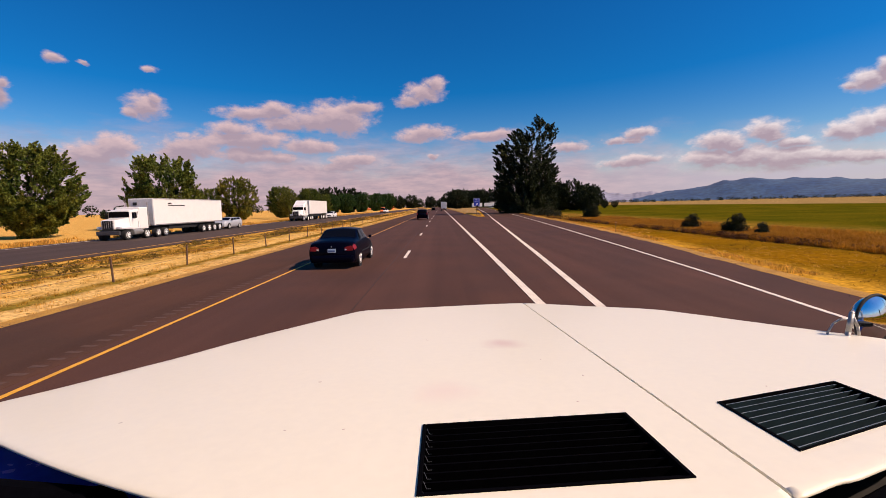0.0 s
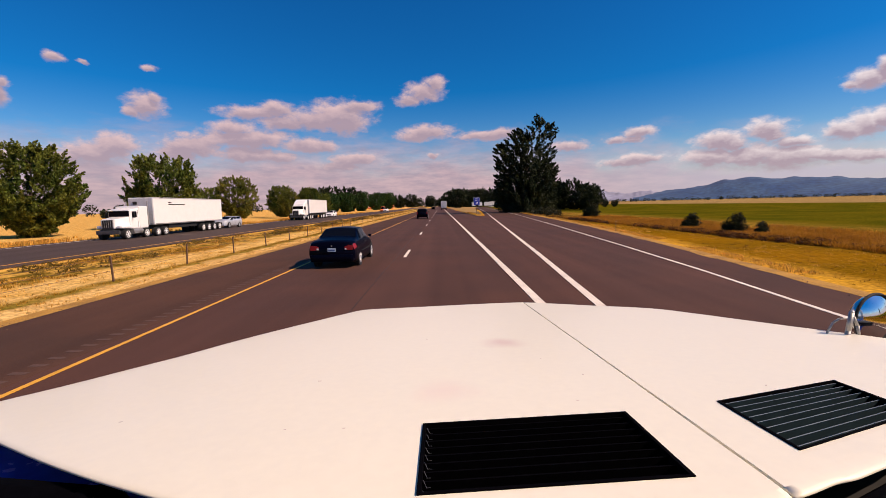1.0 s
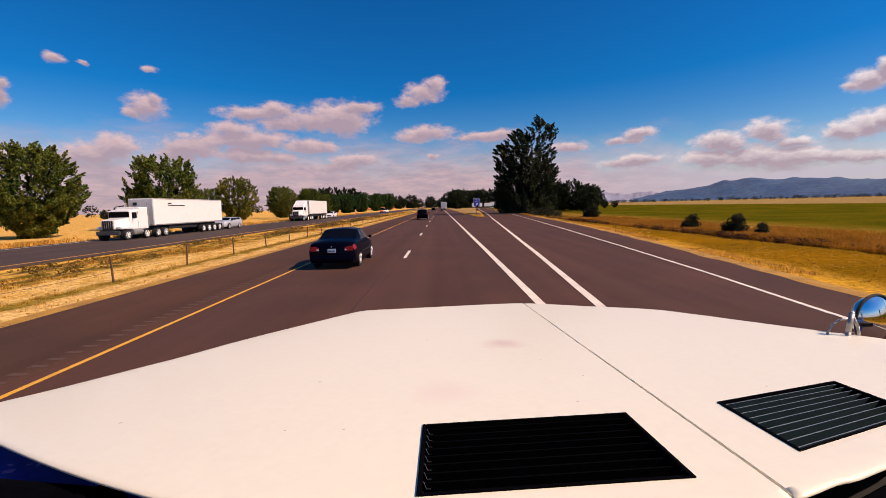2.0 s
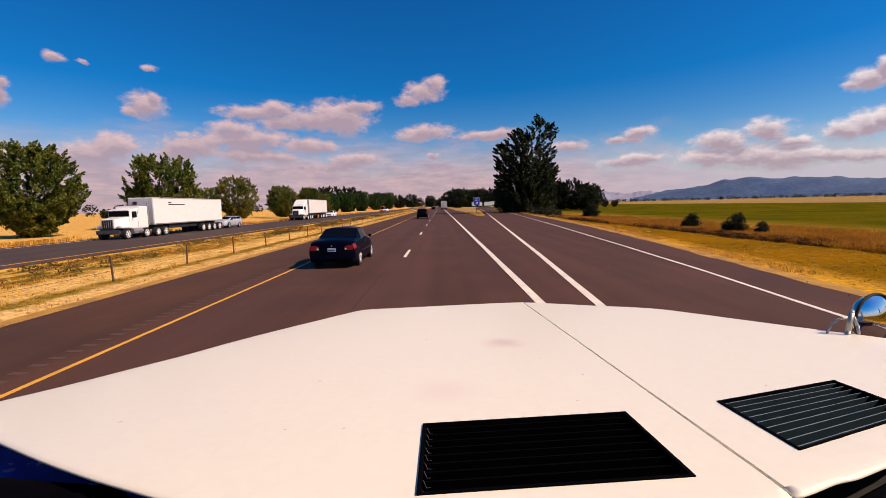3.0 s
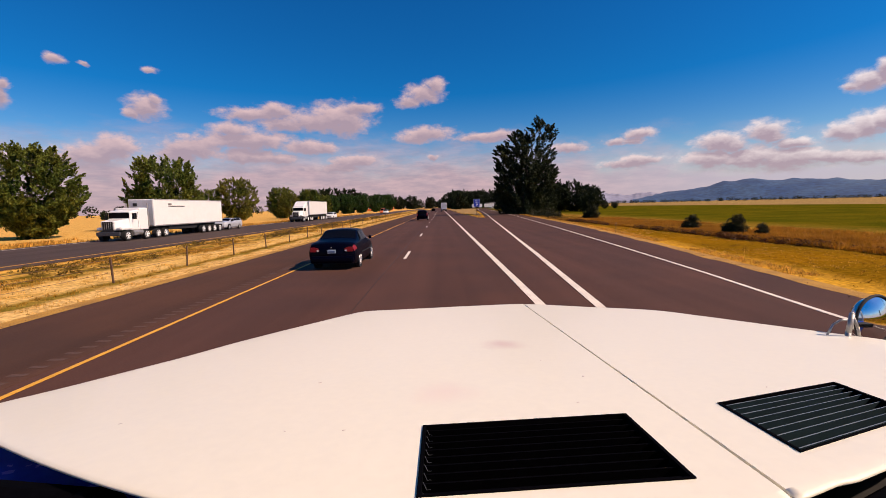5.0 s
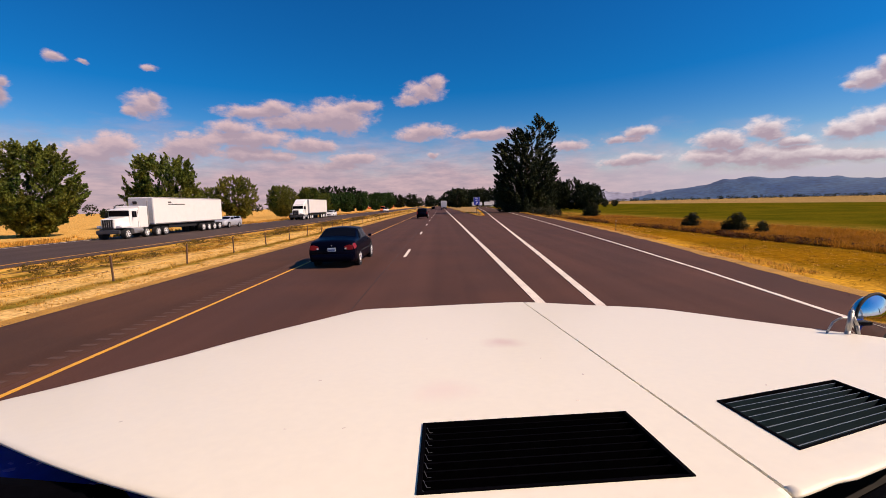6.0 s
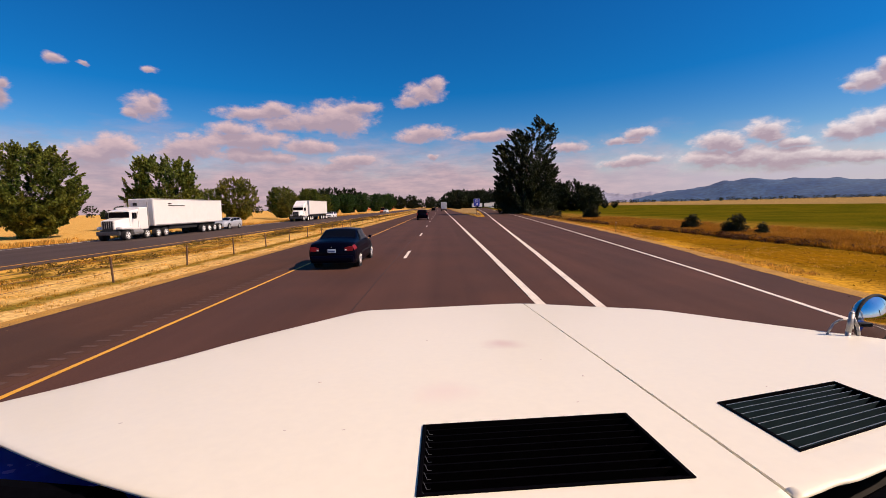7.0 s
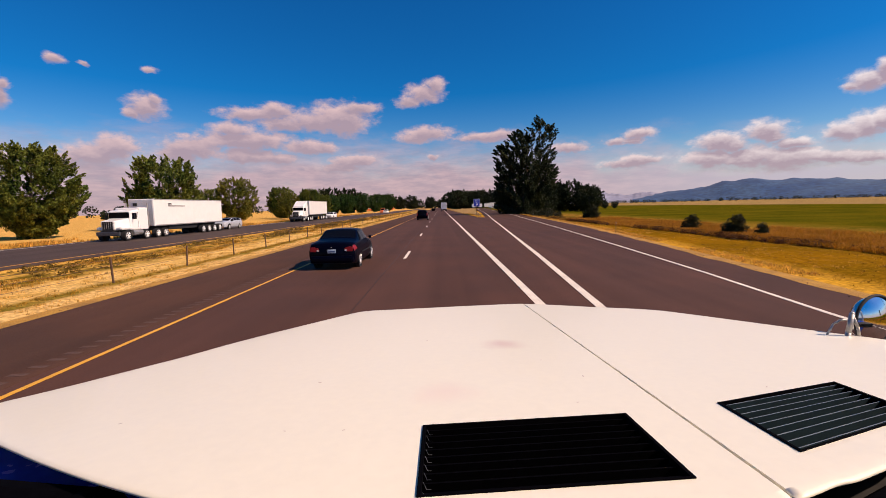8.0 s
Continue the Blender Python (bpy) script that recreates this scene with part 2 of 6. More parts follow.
SIGN_ORANGE = mat("amber_sign_sheeting", (0.52, 0.20, 0.02), 0.5, 0.1, 1.5, fine=60)
SIGN_WHITE = mat("white_sign_sheeting", (0.8, 0.8, 0.78), 0.45, 0.04, 2.0)
SIGN_BLACK = mat("black_sign_letters", (0.02, 0.012, 0.008), 0.5, 0.1, 4.0)
MARKER_GREY = mat("brown_marker_post", (0.16, 0.12, 0.07), 0.7, 0.25, 6.0)
MARKER_WHITE = mat("white_marker_post", (0.62, 0.6, 0.56), 0.6, 0.15, 6.0)
# distance haze is put into both hill colours: blue ridge, paler far hills
HILL = mat("haze_blue_wooded_hill", (0.012, 0.05, 0.135), 1.0, 0.35, 0.006, second=(0.03, 0.078, 0.16), fine=6)
HILL_FAR = mat("haze_pale_far_hill", (0.24, 0.25, 0.34), 1.0, 0.2, 0.004, fine=6)
BUILD_WHITE = mat("white_building_wall", (0.75, 0.74, 0.7), 0.7, 0.08, 0.5)
BUILD_ROOF = mat("grey_roof", (0.2, 0.19, 0.19), 0.8, 0.2, 0.6)
SMUDGE = mat("faint_paint_stain", (0.60, 0.50, 0.45), 0.45, 0.1, 6.0)

# ---- building helpers ----
rng = np.random.default_rng(7)


def obj(name, bm, material, smooth=False, parent=None, label=""):
    me = bpy.data.meshes.new(name)
    bmesh.ops.recalc_face_normals(bm, faces=bm.faces)
    bm.to_mesh(me)
    bm.free()
    for mt in (material if isinstance(material, (list, tuple)) else (material,)):
        me.materials.append(mt)
    if smooth:
        me.shade_smooth()
    ob = new(name, me)
    if parent is not None:
        ob.parent = parent
    if label:
        tagged(ob, label)
    return ob


def part(name, bm, material, parent, label="", smooth=False):
    return obj(name, bm, material, smooth, parent, label)


def raw(name, verts, faces, material, parent=None, smooth=False):
    me = bpy.data.meshes.new(name)
    me.from_pydata(verts, [], faces)
    me.materials.append(material)
    if smooth:
        me.shade_smooth()
    ob = new(name, me)
    if parent is not None:
        ob.parent = parent
    return ob


def thing(name, m, label, category, group=""):
    ob = new(name)
    ob.empty_display_size = 0.2
    ob.matrix_basis = m
    return tagged(ob, label, category, group)


def box(bm, x0, x1, y0, y1, z0, z1, bevel=0.0):
    made = bmesh.ops.create_cube(bm, size=1.0, matrix=Matrix.Translation(((x0 + x1) / 2, (y0 + y1) / 2, (z0 + z1) / 2)) @ Matrix.Diagonal((x1 - x0, y1 - y0, z1 - z0, 1)))
    if bevel:
        edges = {e for v in made["verts"] for e in v.link_edges}
        bmesh.ops.bevel(bm, geom=list(edges), offset=bevel, segments=2, affect='EDGES', profile=0.6)
    return bm


def boxed(*a, bevel=0.0):
    return box(bmesh.new(), *a, bevel=bevel)


def cyl(bm, p, q, r0, r1=None, seg=10):
    p, q = Vector(p), Vector(q)
    d = q - p
    m = Matrix.Translation((p + q) / 2) @ d.to_track_quat('Z', 'Y').to_matrix().to_4x4()
    bmesh.ops.create_cone(bm, cap_ends=True, segments=seg, radius1=r0, radius2=r0 if r1 is None else r1, depth=d.length, matrix=m)
    return bm


def strip(left, right, z, thick=0.05, step=8.0):
    """A paved strip between two side lines, each a list of (y, x), with real edges."""
    ly, lx = zip(*left)
    ry, rx = zip(*right)
    y0, y1 = max(ly[0], ry[0]), min(ly[-1], ry[-1])
    ys = sorted(set([y0, y1] + [y for y in (*ly, *ry) if y0 < y < y1] + list(np.arange(y0 + step, y1, step))))
    bm = bmesh.new()
    prev = None
    for y in ys:
        a, c = np.interp(y, ly, lx), np.interp(y, ry, rx)
        row = [bm.verts.new(v) for v in ((a, y, z - thick), (a, y, z), (c, y, z), (c, y, z - thick))]
        if prev:
            for i in range(3):
                bm.faces.new((prev[i], prev[i + 1], row[i + 1], row[i]))
        else:
            bm.faces.new(row)
        prev = row
    bm.faces.new(prev[::-1])
    return bm


def shifted(line, d):
    return [(y, x + d) for y, x in line]

DIRT = mat("gravel_dirt", (0.46, 0.24, 0.028), 0.95, 0.4, 1.2, 0.02, second=(0.28, 0.145, 0.022), fine=30)
STONE = mat("roadside_stone", (0.10, 0.06, 0.035), 0.9, 0.3, 5.0, 0.004, island=0.5)
RUMBLE = mat("pale_rumble_groove", (0.084, 0.043, 0.030), 0.9, 0.4, 1.4, 0.004, second=(0.068, 0.032, 0.021))

# ---- sky and distance ----
def cloud_mat():
    """Fair-weather cumulus far off: soft heaps broken up by noise; u is the bearing and v the height, in degrees."""
    m = bpy.data.materials.new("far_cumulus")
    m.use_nodes = True
    n, l = m.node_tree.nodes, m.node_tree.links
    n.clear()
    out, em, tr, mx = (n.new("ShaderNode" + k) for k in ("OutputMaterial", "Emission", "BsdfTransparent", "MixShader"))
    uv = n.new("ShaderNodeUVMap")
    uv.uv_map = "bearing"

    def noise_of(scale, detail, stretch):
        mp, t = n.new("ShaderNodeMapping"), n.new("ShaderNodeTexNoise")
        mp.inputs["Scale"].default_value = stretch
        l.new(uv.outputs[0], mp.inputs["Vector"])
        l.new(mp.outputs[0], t.inputs["Vector"])
        t.inputs["Scale"].default_value, t.inputs["Detail"].default_value, t.inputs["Roughness"].default_value = scale, detail, 0.6
        return t

    def maths(op, a, c, clamp=False):
        x = n.new("ShaderNodeMath")
        x.operation, x.use_clamp = op, clamp
        for i, v in enumerate((a, c)):
            if isinstance(v, (int, float)):
                x.inputs[i].default_value = v
            else:
                l.new(v, x.inputs[i])
        return x.outputs[0]

    def vec(op, a, c):
        x = n.new("ShaderNodeVectorMath")
        x.operation = op
        for i, v in enumerate((a, c)):
            if isinstance(v, tuple):
                x.inputs[i].default_value = v
            elif v is not None:
                l.new(v, x.inputs[i])
        return x.outputs["Value"] if op == 'LENGTH' else x.outputs[0]

    warp = noise_of(0.35, 5, (1, 1.5, 1))
    bent = vec('ADD', uv.outputs[0], vec('MULTIPLY', vec('SUBTRACT', warp.outputs["Color"], (0.5, 0.5, 0.5)), (1.9, 1.0, 0)))
    # bearing, height, half width, half height of each heap, in degrees
    west = ((-44.5, 11.3, 0.81, 1.38), (-44.0, 12.1, 0.52, 0.49), (-40.3, 14.9, 0.84, 0.41), (-32.6, 15.1, 0.77, 0.22), (-38.1, 14.9, 0.36, 0.16), (-33.3, 11.3, 1.33, 0.98), (-34.7, 10.6, 0.89, 0.46), (-32.6, 12.1, 0.73, 0.58), (-22.4, 11.4, 3.14, 0.51), (-20.1, 12.0, 1.62, 0.58), (-15.5, 10.8, 4.1, 0.94), (-12.7, 11.4, 3.15, 1.35), (-11.7, 10.4, 1.98, 1.1), (-9.9, 12.5, 2.0, 0.47), (-19.2, 10.4, 2.62, 0.66), (-25.0, 9.5, 1.51, 0.58), (-23.5, 8.4, 3.72, 0.72), (-29.2, 7.4, 2.25, 0.88))
    middle = ((-30.6, 6.6, 1.64, 0.62), (-23.6, 6.6, 2.8, 0.66), (-20.1, 6.3, 1.83, 0.41), (-16.7, 7.8, 2.72, 0.69), (-14.7, 7.7, 1.53, 0.55), (-36.2, 7.1, 1.82, 1.04), (-38.1, 6.2, 2.74, 1.02), (-40.8, 5.5, 2.54, 0.88), (-44.0, 5.3, 2.29, 0.73), (-10.9, 6.1, 3.22, 0.64), (-13.0, 5.3, 2.82, 0.5), (-1.7, 14.3, 1.91, 0.87), (-0.3, 15.2, 1.17, 0.66), (-3.7, 13.3, 1.32, 0.54), (-1.4, 9.4, 2.66, 0.71), (-3.1, 9.0, 2.22, 0.57), (-0.9, 6.5, 0.89, 0.29))
    east = ((6.2, 8.8, 3.52, 0.42), (8.4, 9.0, 1.6, 0.42), (16.4, 6.9, 2.06, 0.48), (24.5, 8.0, 1.48, 0.52), (22.0, 7.3, 1.03, 0.33), (23.9, 7.2, 1.25, 0.26), (24.7, 5.0, 2.35, 0.47), (22.8, 4.6, 2.16, 0.41), (32.7, 6.4, 1.59, 0.61), (34.0, 5.8, 0.82, 0.48), (36.7, 7.1, 1.25, 0.69), (37.4, 6.3, 0.66, 0.35), (39.1, 5.5, 1.36, 0.34), (31.7, 4.7, 2.07, 0.75), (35.3, 4.5, 2.5, 0.78), (38.7, 4.1, 2.75, 0.75), (41.7, 4.0, 2.52, 0.49), (44.5, 3.8, 1.92, 0.53), (44.2, 10.6, 1.3, 0.7), (43.0, 10.4, 0.79, 0.41), (45.2, 11.4, 0.81, 1.07), (42.8, 6.2, 1.37, 0.74), (44.4, 6.5, 1.3, 1.03), (45.5, 6.9, 0.88, 1.26))
    near, low = None, None
    for a, e, ra, re in west + middle + east:
        fill = 2.0 if 30 < a < 42 or (-31 < a < -17 and e < 10) else (1.55 if ra > 0.9 else 1.1)
        ra, re = fill * ra + 0.15, fill * re + 0.15
        off = vec('SUBTRACT', bent, (a, e, 0))
        d = vec('LENGTH', vec('MULTIPLY', off, (1 / ra, 1 / re, 0)), None)
        near = d if near is None else maths('MINIMUM', near, d)
        lift = vec('SUBTRACT', bent, (a, e - 0.55 * re, 0))
        d2 = vec('LENGTH', vec('MULTIPLY', lift, (1 / ra, 1 / re, 0)), None)
        low = d2 if low is None else maths('MINIMUM', low, d2)
    puff = noise_of(0.9, 5, (0.8, 1.3, 1))
    edge = maths('SUBTRACT', maths('ADD', 1.0, maths('MULTIPLY', maths('SUBTRACT', puff.outputs[0], 0.5), 1.1)), near)
    cover = n.new("ShaderNodeMapRange")
    cover.interpolation_type = 'SMOOTHSTEP'
    cover.inputs["From Min"].default_value, cover.inputs["From Max"].default_value = -0.1, 0.62
    cover.inputs["To Max"].default_value = 0.94
    l.new(edge, cover.inputs["Value"])
    # a thin bank of haze and cloud along the horizon
    sep = n.new("ShaderNodeSeparateXYZ")
    l.new(uv.outputs[0], sep.inputs[0])
    bank_n = noise_of(0.22, 7, (0.6, 1.6, 1))
    bank = n.new("ShaderNodeMapRange")
    bank.interpolation_type = 'SMOOTHSTEP'
    bank.inputs["From Min"].default_value, bank.inputs["From Max"].default_value = 10.4, 3.2
    bank.inputs["To Max"].default_value = 0.9
    l.new(maths('ADD', maths('ADD', sep.outputs[1], maths('MULTIPLY', maths('MINIMUM', maths('MAXIMUM', sep.outputs[0], 0.0), 50.0), 0.045)), maths('MULTIPLY', maths('SUBTRACT', 0.5, bank_n.outputs[0]), 9.0)), bank.inputs["Value"])
    alpha = maths('MAXIMUM', cover.outputs[0], maths('MULTIPLY', bank.outputs[0], 1.04))
    shade = n.new("ShaderNodeMapRange")
    shade.inputs["From Min"].default_value, shade.inputs["From Max"].default_value = 1.1, 0.35
    l.new(maths('ADD', low, maths('MULTIPLY', maths('SUBTRACT', puff.outputs[0], 0.5), 0.9)), shade.inputs["Value"])
    col = n.new("ShaderNodeMix")
    col.data_type = 'RGBA'
    col.inputs["A"].default_value, col.inputs["B"].default_value = (0.83, 0.62, 0.62, 1), (0.46, 0.36, 0.43, 1)
    pale = n.new("ShaderNodeMix")
    pale.data_type = 'RGBA'
    pale.inputs["A"].default_value, pale.inputs["B"].default_value = (0.83, 0.62, 0.62, 1), (1.0, 0.92, 0.92, 1)
    east_of = n.new("ShaderNodeMapRange")
    east_of.inputs["From Min"].default_value, east_of.inputs["From Max"].default_value = 8.0, 40.0
    l.new(sep.outputs[0], east_of.inputs["Value"])
    l.new(east_of.outputs[0], pale.inputs["Factor"])
    l.new(pale.outputs["Result"], col.inputs["A"])
    l.new(shade.outputs[0], col.inputs["Factor"])
    veil = n.new("ShaderNodeMix")
    veil.data_type = 'RGBA'
    tone = n.new("ShaderNodeMix")
    tone.data_type = 'RGBA'
    tone.inputs["A"].default_value, tone.inputs["B"].default_value = (0.47, 0.37, 0.45, 1), (0.66, 0.48, 0.53, 1)
    clear = n.new("ShaderNodeMix")
    clear.data_type = 'RGBA'
    clear.inputs["B"].default_value = (0.58, 0.55, 0.66, 1)
    streak = n.new("ShaderNodeMapRange")
    streak.inputs["From Min"].default_value, streak.inputs["From Max"].default_value = 0.38, 0.62
    l.new(noise_of(0.5, 7, (0.5, 2.2, 1)).outputs[0], streak.inputs["Value"])
    l.new(streak.outputs[0], tone.inputs["Factor"])
    l.new(cover.outputs[0], veil.inputs["Factor"])
    l.new(east_of.outputs[0], clear.inputs["Factor"])
    l.new(tone.outputs["Result"], clear.inputs["A"])
    l.new(clear.outputs["Result"], veil.inputs["A"])
    l.new(col.outputs["Result"], veil.inputs["B"])
    l.new(veil.outputs["Result"], em.inputs[0])
    em.inputs[1].default_value = 0.72
    l.new(alpha, mx.inputs[0])
    l.new(tr.outputs[0], mx.inputs[1])
    l.new(em.outputs[0], mx.inputs[2])
    l.new(mx.outputs[0], out.inputs[0])
    return m


def sky_backdrop():
    radius, rows, cols = 4200.0, 14, 121
    az = np.radians(np.linspace(-180, 180, cols))
    el = np.radians(np.linspace(-1.0, 26, rows))
    verts = [(radius * math.sin(a), radius * math.cos(a), radius * math.tan(e)) for e in el for a in az]
    faces = [(r * cols + c, r * cols + c + 1, (r + 1) * cols + c + 1, (r + 1) * cols + c) for r in range(rows - 1) for c in range(cols - 1)]
    ob = raw("backdrop", verts, faces, cloud_mat())
    layer = ob.data.uv_layers.new(name="bearing")
    for lp in ob.data.loops:
        x, y, z = verts[lp.vertex_index]
        col = lp.vertex_index % cols
        layer.data[lp.index].uv = (math.degrees(az[col]), math.degrees(math.atan2(z, radius)))
    tagged(ob, "distant white and pinkish cumulus clouds in blue sky", "clouds", kind="structure")


sky_backdrop()


def hills(name, dist, az0, az1, height, seed, material, label):
    """A ridge of real slopes along part of the horizon."""
    cols, rows = 140, 8
    verts, faces = [], []
    for r in range(rows):
        f = r / (rows - 1)
        for c in range(cols):
            a = radians(az0 + (az1 - az0) * c / (cols - 1))
            u = c / (cols - 1)
            h = height(u) * (0.9 + 0.16 * noise.fractal((u * 9, seed, f * 1.5), 1.0, 2.0, 5))
            d = dist - 700 * (1 - f)
            verts.append((d * math.sin(a), d * math.cos(a), max(0.0, h) * math.sin(f * math.pi / 2) - 2 + 9 * f * noise.noise((u * 40, f * 6, seed))))
    for r in range(rows - 1):
        for c in range(cols - 1):
            i = r * cols + c
            faces.append((i, i + 1, i + 1 + cols, i + cols))
    ob = raw(name, verts, faces, material, smooth=True)
    tagged(ob, label, "hills", kind="structure")


hills("backdrop_hills", 3900, 24, 66, lambda u: np.interp(24 + 42 * u, (24, 28, 31, 33, 36, 40, 45, 66), (45, 85, 115, 158, 172, 146, 130, 130)), 3.1, HILL, "long wooded ridge behind the fields, coloured blue for haze")
hills("backdrop_far_hills", 4050, 16, 30, lambda u: np.interp(16 + 14 * u, (16, 18, 19.6, 20.3, 21.5, 24, 26, 28, 30), (10, 80, 100, 125, 90, 75, 92, 70, 30)), 8.4, HILL_FAR, "low hills on the horizon, coloured pale for haze")

# ---- ground and roads ----
def ground_sheet():
    xs = [-4500, -1200, -300, -90, -60, -45] + list(np.arange(-36, 44.1, 1.0)) + [60, 90, 140, 300, 1200, 4500]
    ys = [-1500, -400, -160] + list(np.arange(-110, 150.1, 2.5)) + [170, 200, 250, 320, 500, 1000, 4500]
    verts = []
    for y in ys:
        for x in xs:
            road = min(abs(x) - 12 if abs(x) < 20 else 30, abs(x + 23.5) - 6.5)
            lump = 0.10 * noise.noise((x * 0.35, y * 0.3, 0.5)) if 0 < road and -44 < x < 50 else 0
            verts.append((float(x), float(y), -0.07 + min(0, lump) + (0.03 * lump if lump > 0 else 0)))
    w = len(xs)
    faces = [(r * w + c, r * w + c + 1, (r + 1) * w + c + 1, (r + 1) * w + c) for r in range(len(ys) - 1) for c in range(w - 1)]
    ob = raw("ground", verts, faces, ground_mat(), smooth=True)
    tagged(ob, "flat farmland of dry golden grass and green field", "ground", kind="structure")


ground_sheet()

YL, CL, RL = -5.43, -1.75, 2.02          # yellow edge line, lane line, right edge line
FAR = 900.0
LEFT_EDGE = [(-140, -8.9), (60, -8.9), (FAR, -9.2)]
RIGHT_EDGE = [(-140, 6.3), (-45, 6.4), (-15, 7.4), (0, 7.8), (9, 7.8), (22, 7.9), (30, 8.6), (38, 9.85), (46, 11.1), (54, 12.2), (64, 13.4), (80, 14.9), (96, 16.2), (110, 17.4), (122, 18.5)]
RAMP_L = [(27.3, 2.5), (34, 3.36), (44, 4.25), (75, 6.8), (96, 8.5), (120, 10.6), (150, 13.0), (200, 16.6), (260, 21.0), (330, 26.5), (400, 36.0)]
RAMP_R = [(-20, 4.6), (-5, 4.6), (8, 4.85), (15, 5.5), (21, 6.1), (33, 7.35), (38, 8.05), (46.5, 9.0), (67, 11.1), (96, 13.8), (120, 15.9), (150, 18.3), (200, 21.8), (260, 26.0), (330, 31.0), (400, 40.5)]
MAIN_RIGHT = [(-140, 6.3), (-45, 6.4), (-15, 7.4), (0, 7.8), (9, 7.8), (22, 7.9), (30, 8.6), (38, 9.85), (46, 11.1), (54, 12.2), (64, 13.4), (80, 14.9), (96, 16.2), (101, 16.6), (106, 6.9), (150, 6.4), (330, 5.6), (FAR, 5.4)]

road = obj("road", strip(LEFT_EDGE, MAIN_RIGHT, 0.0), ASPHALT)
tagged(road, "wide brownish grey asphalt carriageway with painted lines", "road", kind="structure")
ramp = obj("road_exit_ramp", strip(shifted([p for p in RAMP_L if p[0] >= 96], -1.0), shifted([p for p in RAMP_R if p[0] >= 96], 1.8), 0.0), ASPHALT_OLD)
ramp.location.z = -0.004
tagged(ramp, "asphalt exit ramp curving away to the rest area", "road", kind="structure")
oncoming = obj("road_oncoming", strip([(-140, -30.2), (FAR, -30.2)], [(-140, -18.6), (FAR, -18.6)], 0.0), ASPHALT_FAR)
tagged(oncoming, "weathered grey asphalt carriageway beyond the grass median", "road", kind="structure")
shoulder = obj("road_shoulder", strip(shifted(LEFT_EDGE, 0.12), [(-140, YL - 0.25), (FAR, YL - 0.25)], 0.004, 0.03), ASPHALT_OLD)
tagged(shoulder, "darker asphalt inner shoulder with worn edge", "road shoulder", kind="structure")


def tar_seam(x, name="road_tar_seam"):
    """A wavering sealed joint between two lanes of paving."""
    mid = [(float(y), x + 0.035 * noise.noise((y * 0.15, x, 2.0)) + 0.012 * noise.noise((y * 0.9, x, 5.0))) for y in np.arange(-100, 260, 1.0)]
    wide = [0.010 + 0.010 * abs(noise.noise((p[0] * 0.4, 1.0, x))) for p in mid]
    bm = strip([(y, c - w) for (y, c), w in zip(mid, wide)], [(y, c + w) for (y, c), w in zip(mid, wide)], 0.004, 0.004, 50)
    tagged(obj(name, bm, TAR), "thin dark tar seam in the asphalt", "road", kind="structure")


tar_seam(2.2)
tar_seam(-1.98)


def line(name, left, width, material, label, z=0.008):
    ob = obj(name, strip(shifted(left, -width / 2), shifted(left, width / 2), z, 0.006), material)
    return tagged(ob, label, "road marking", kind="structure")


line("marking_yellow_edge", [(-140, YL), (FAR, YL)], 0.085, LINE_Y, "solid yellow painted edge line")
line("marking_white_edge", [(-140, RL), (-25, RL)], 0.17, LINE_W, "solid white painted edge line")
line("marking_gore_inner", [(27.3, RL + 0.13), (46, RL + 0.15), (104, RL + 0.15)], 0.21, LINE_W, "wide white gore line beside the through lane")
line("marking_white_edge_beyond", [(104, RL + 0.1), (FAR, RL + 0.1)], 0.17, LINE_W, "solid white painted edge line")
line("marking_gore_outer", RAMP_L[:5], 0.2, LINE_W, "wide white gore line along the exit lane")
line("marking_ramp_left", RAMP_L[4:], 0.15, LINE_W, "white edge line of the exit ramp")
line("marking_ramp_right", [p for p in RAMP_R if p[0] >= -20], 0.115, LINE_W, "white outer edge line of the exit lane")
line("marking_oncoming_edge", [(-140, -29.3), (FAR, -29.3)], 0.11, LINE_W, "white edge line of the far carriageway")
line("marking_oncoming_yellow", [(-140, -19.5), (FAR, -19.5)], 0.13, LINE_Y, "yellow edge line of the far carriageway")


def dashes(name, x, start, end, period, length, width, label, group):
    y = start
    first = None
    while y < end:
        if first is None:
            bm = boxed(-width / 2, width / 2, 0, length, 0, 0.006)
            first = tagged(obj(name, bm, LINE_W), label, "road marking", group, "structure")
            first.location = (x, y, 0.003)
        else:
            copy_thing(first, pose(x, y, 0.003))
        y += period


dashes("lane_dash", CL + 0.15, 43.4 - 14.3 * 10, 420, 14.3, 3.05, 0.13, "white painted lane dash on asphalt", "lane dashes")
dashes("exit_dash", RL - 0.02, -24.3, 27, 2.6, 0.75, 0.16, "short white dash before the exit gore", "exit dashes")


def rumble():
    first = None
    for k in range(298):
        y = -18 + k * 0.305
        if first is None:
            first = tagged(obj("rumble_groove", boxed(-0.13, 0.13, -0.05, 0.05, 0, 0.002), RUMBLE), "pale worn rumble groove in the shoulder", "rumble strip", "rumble strip grooves", "structure")
            first.location = (YL - 0.52, y, 0.005)
        else:
            copy_thing(first, pose(YL - 0.52, y, 0.005))


rumble()


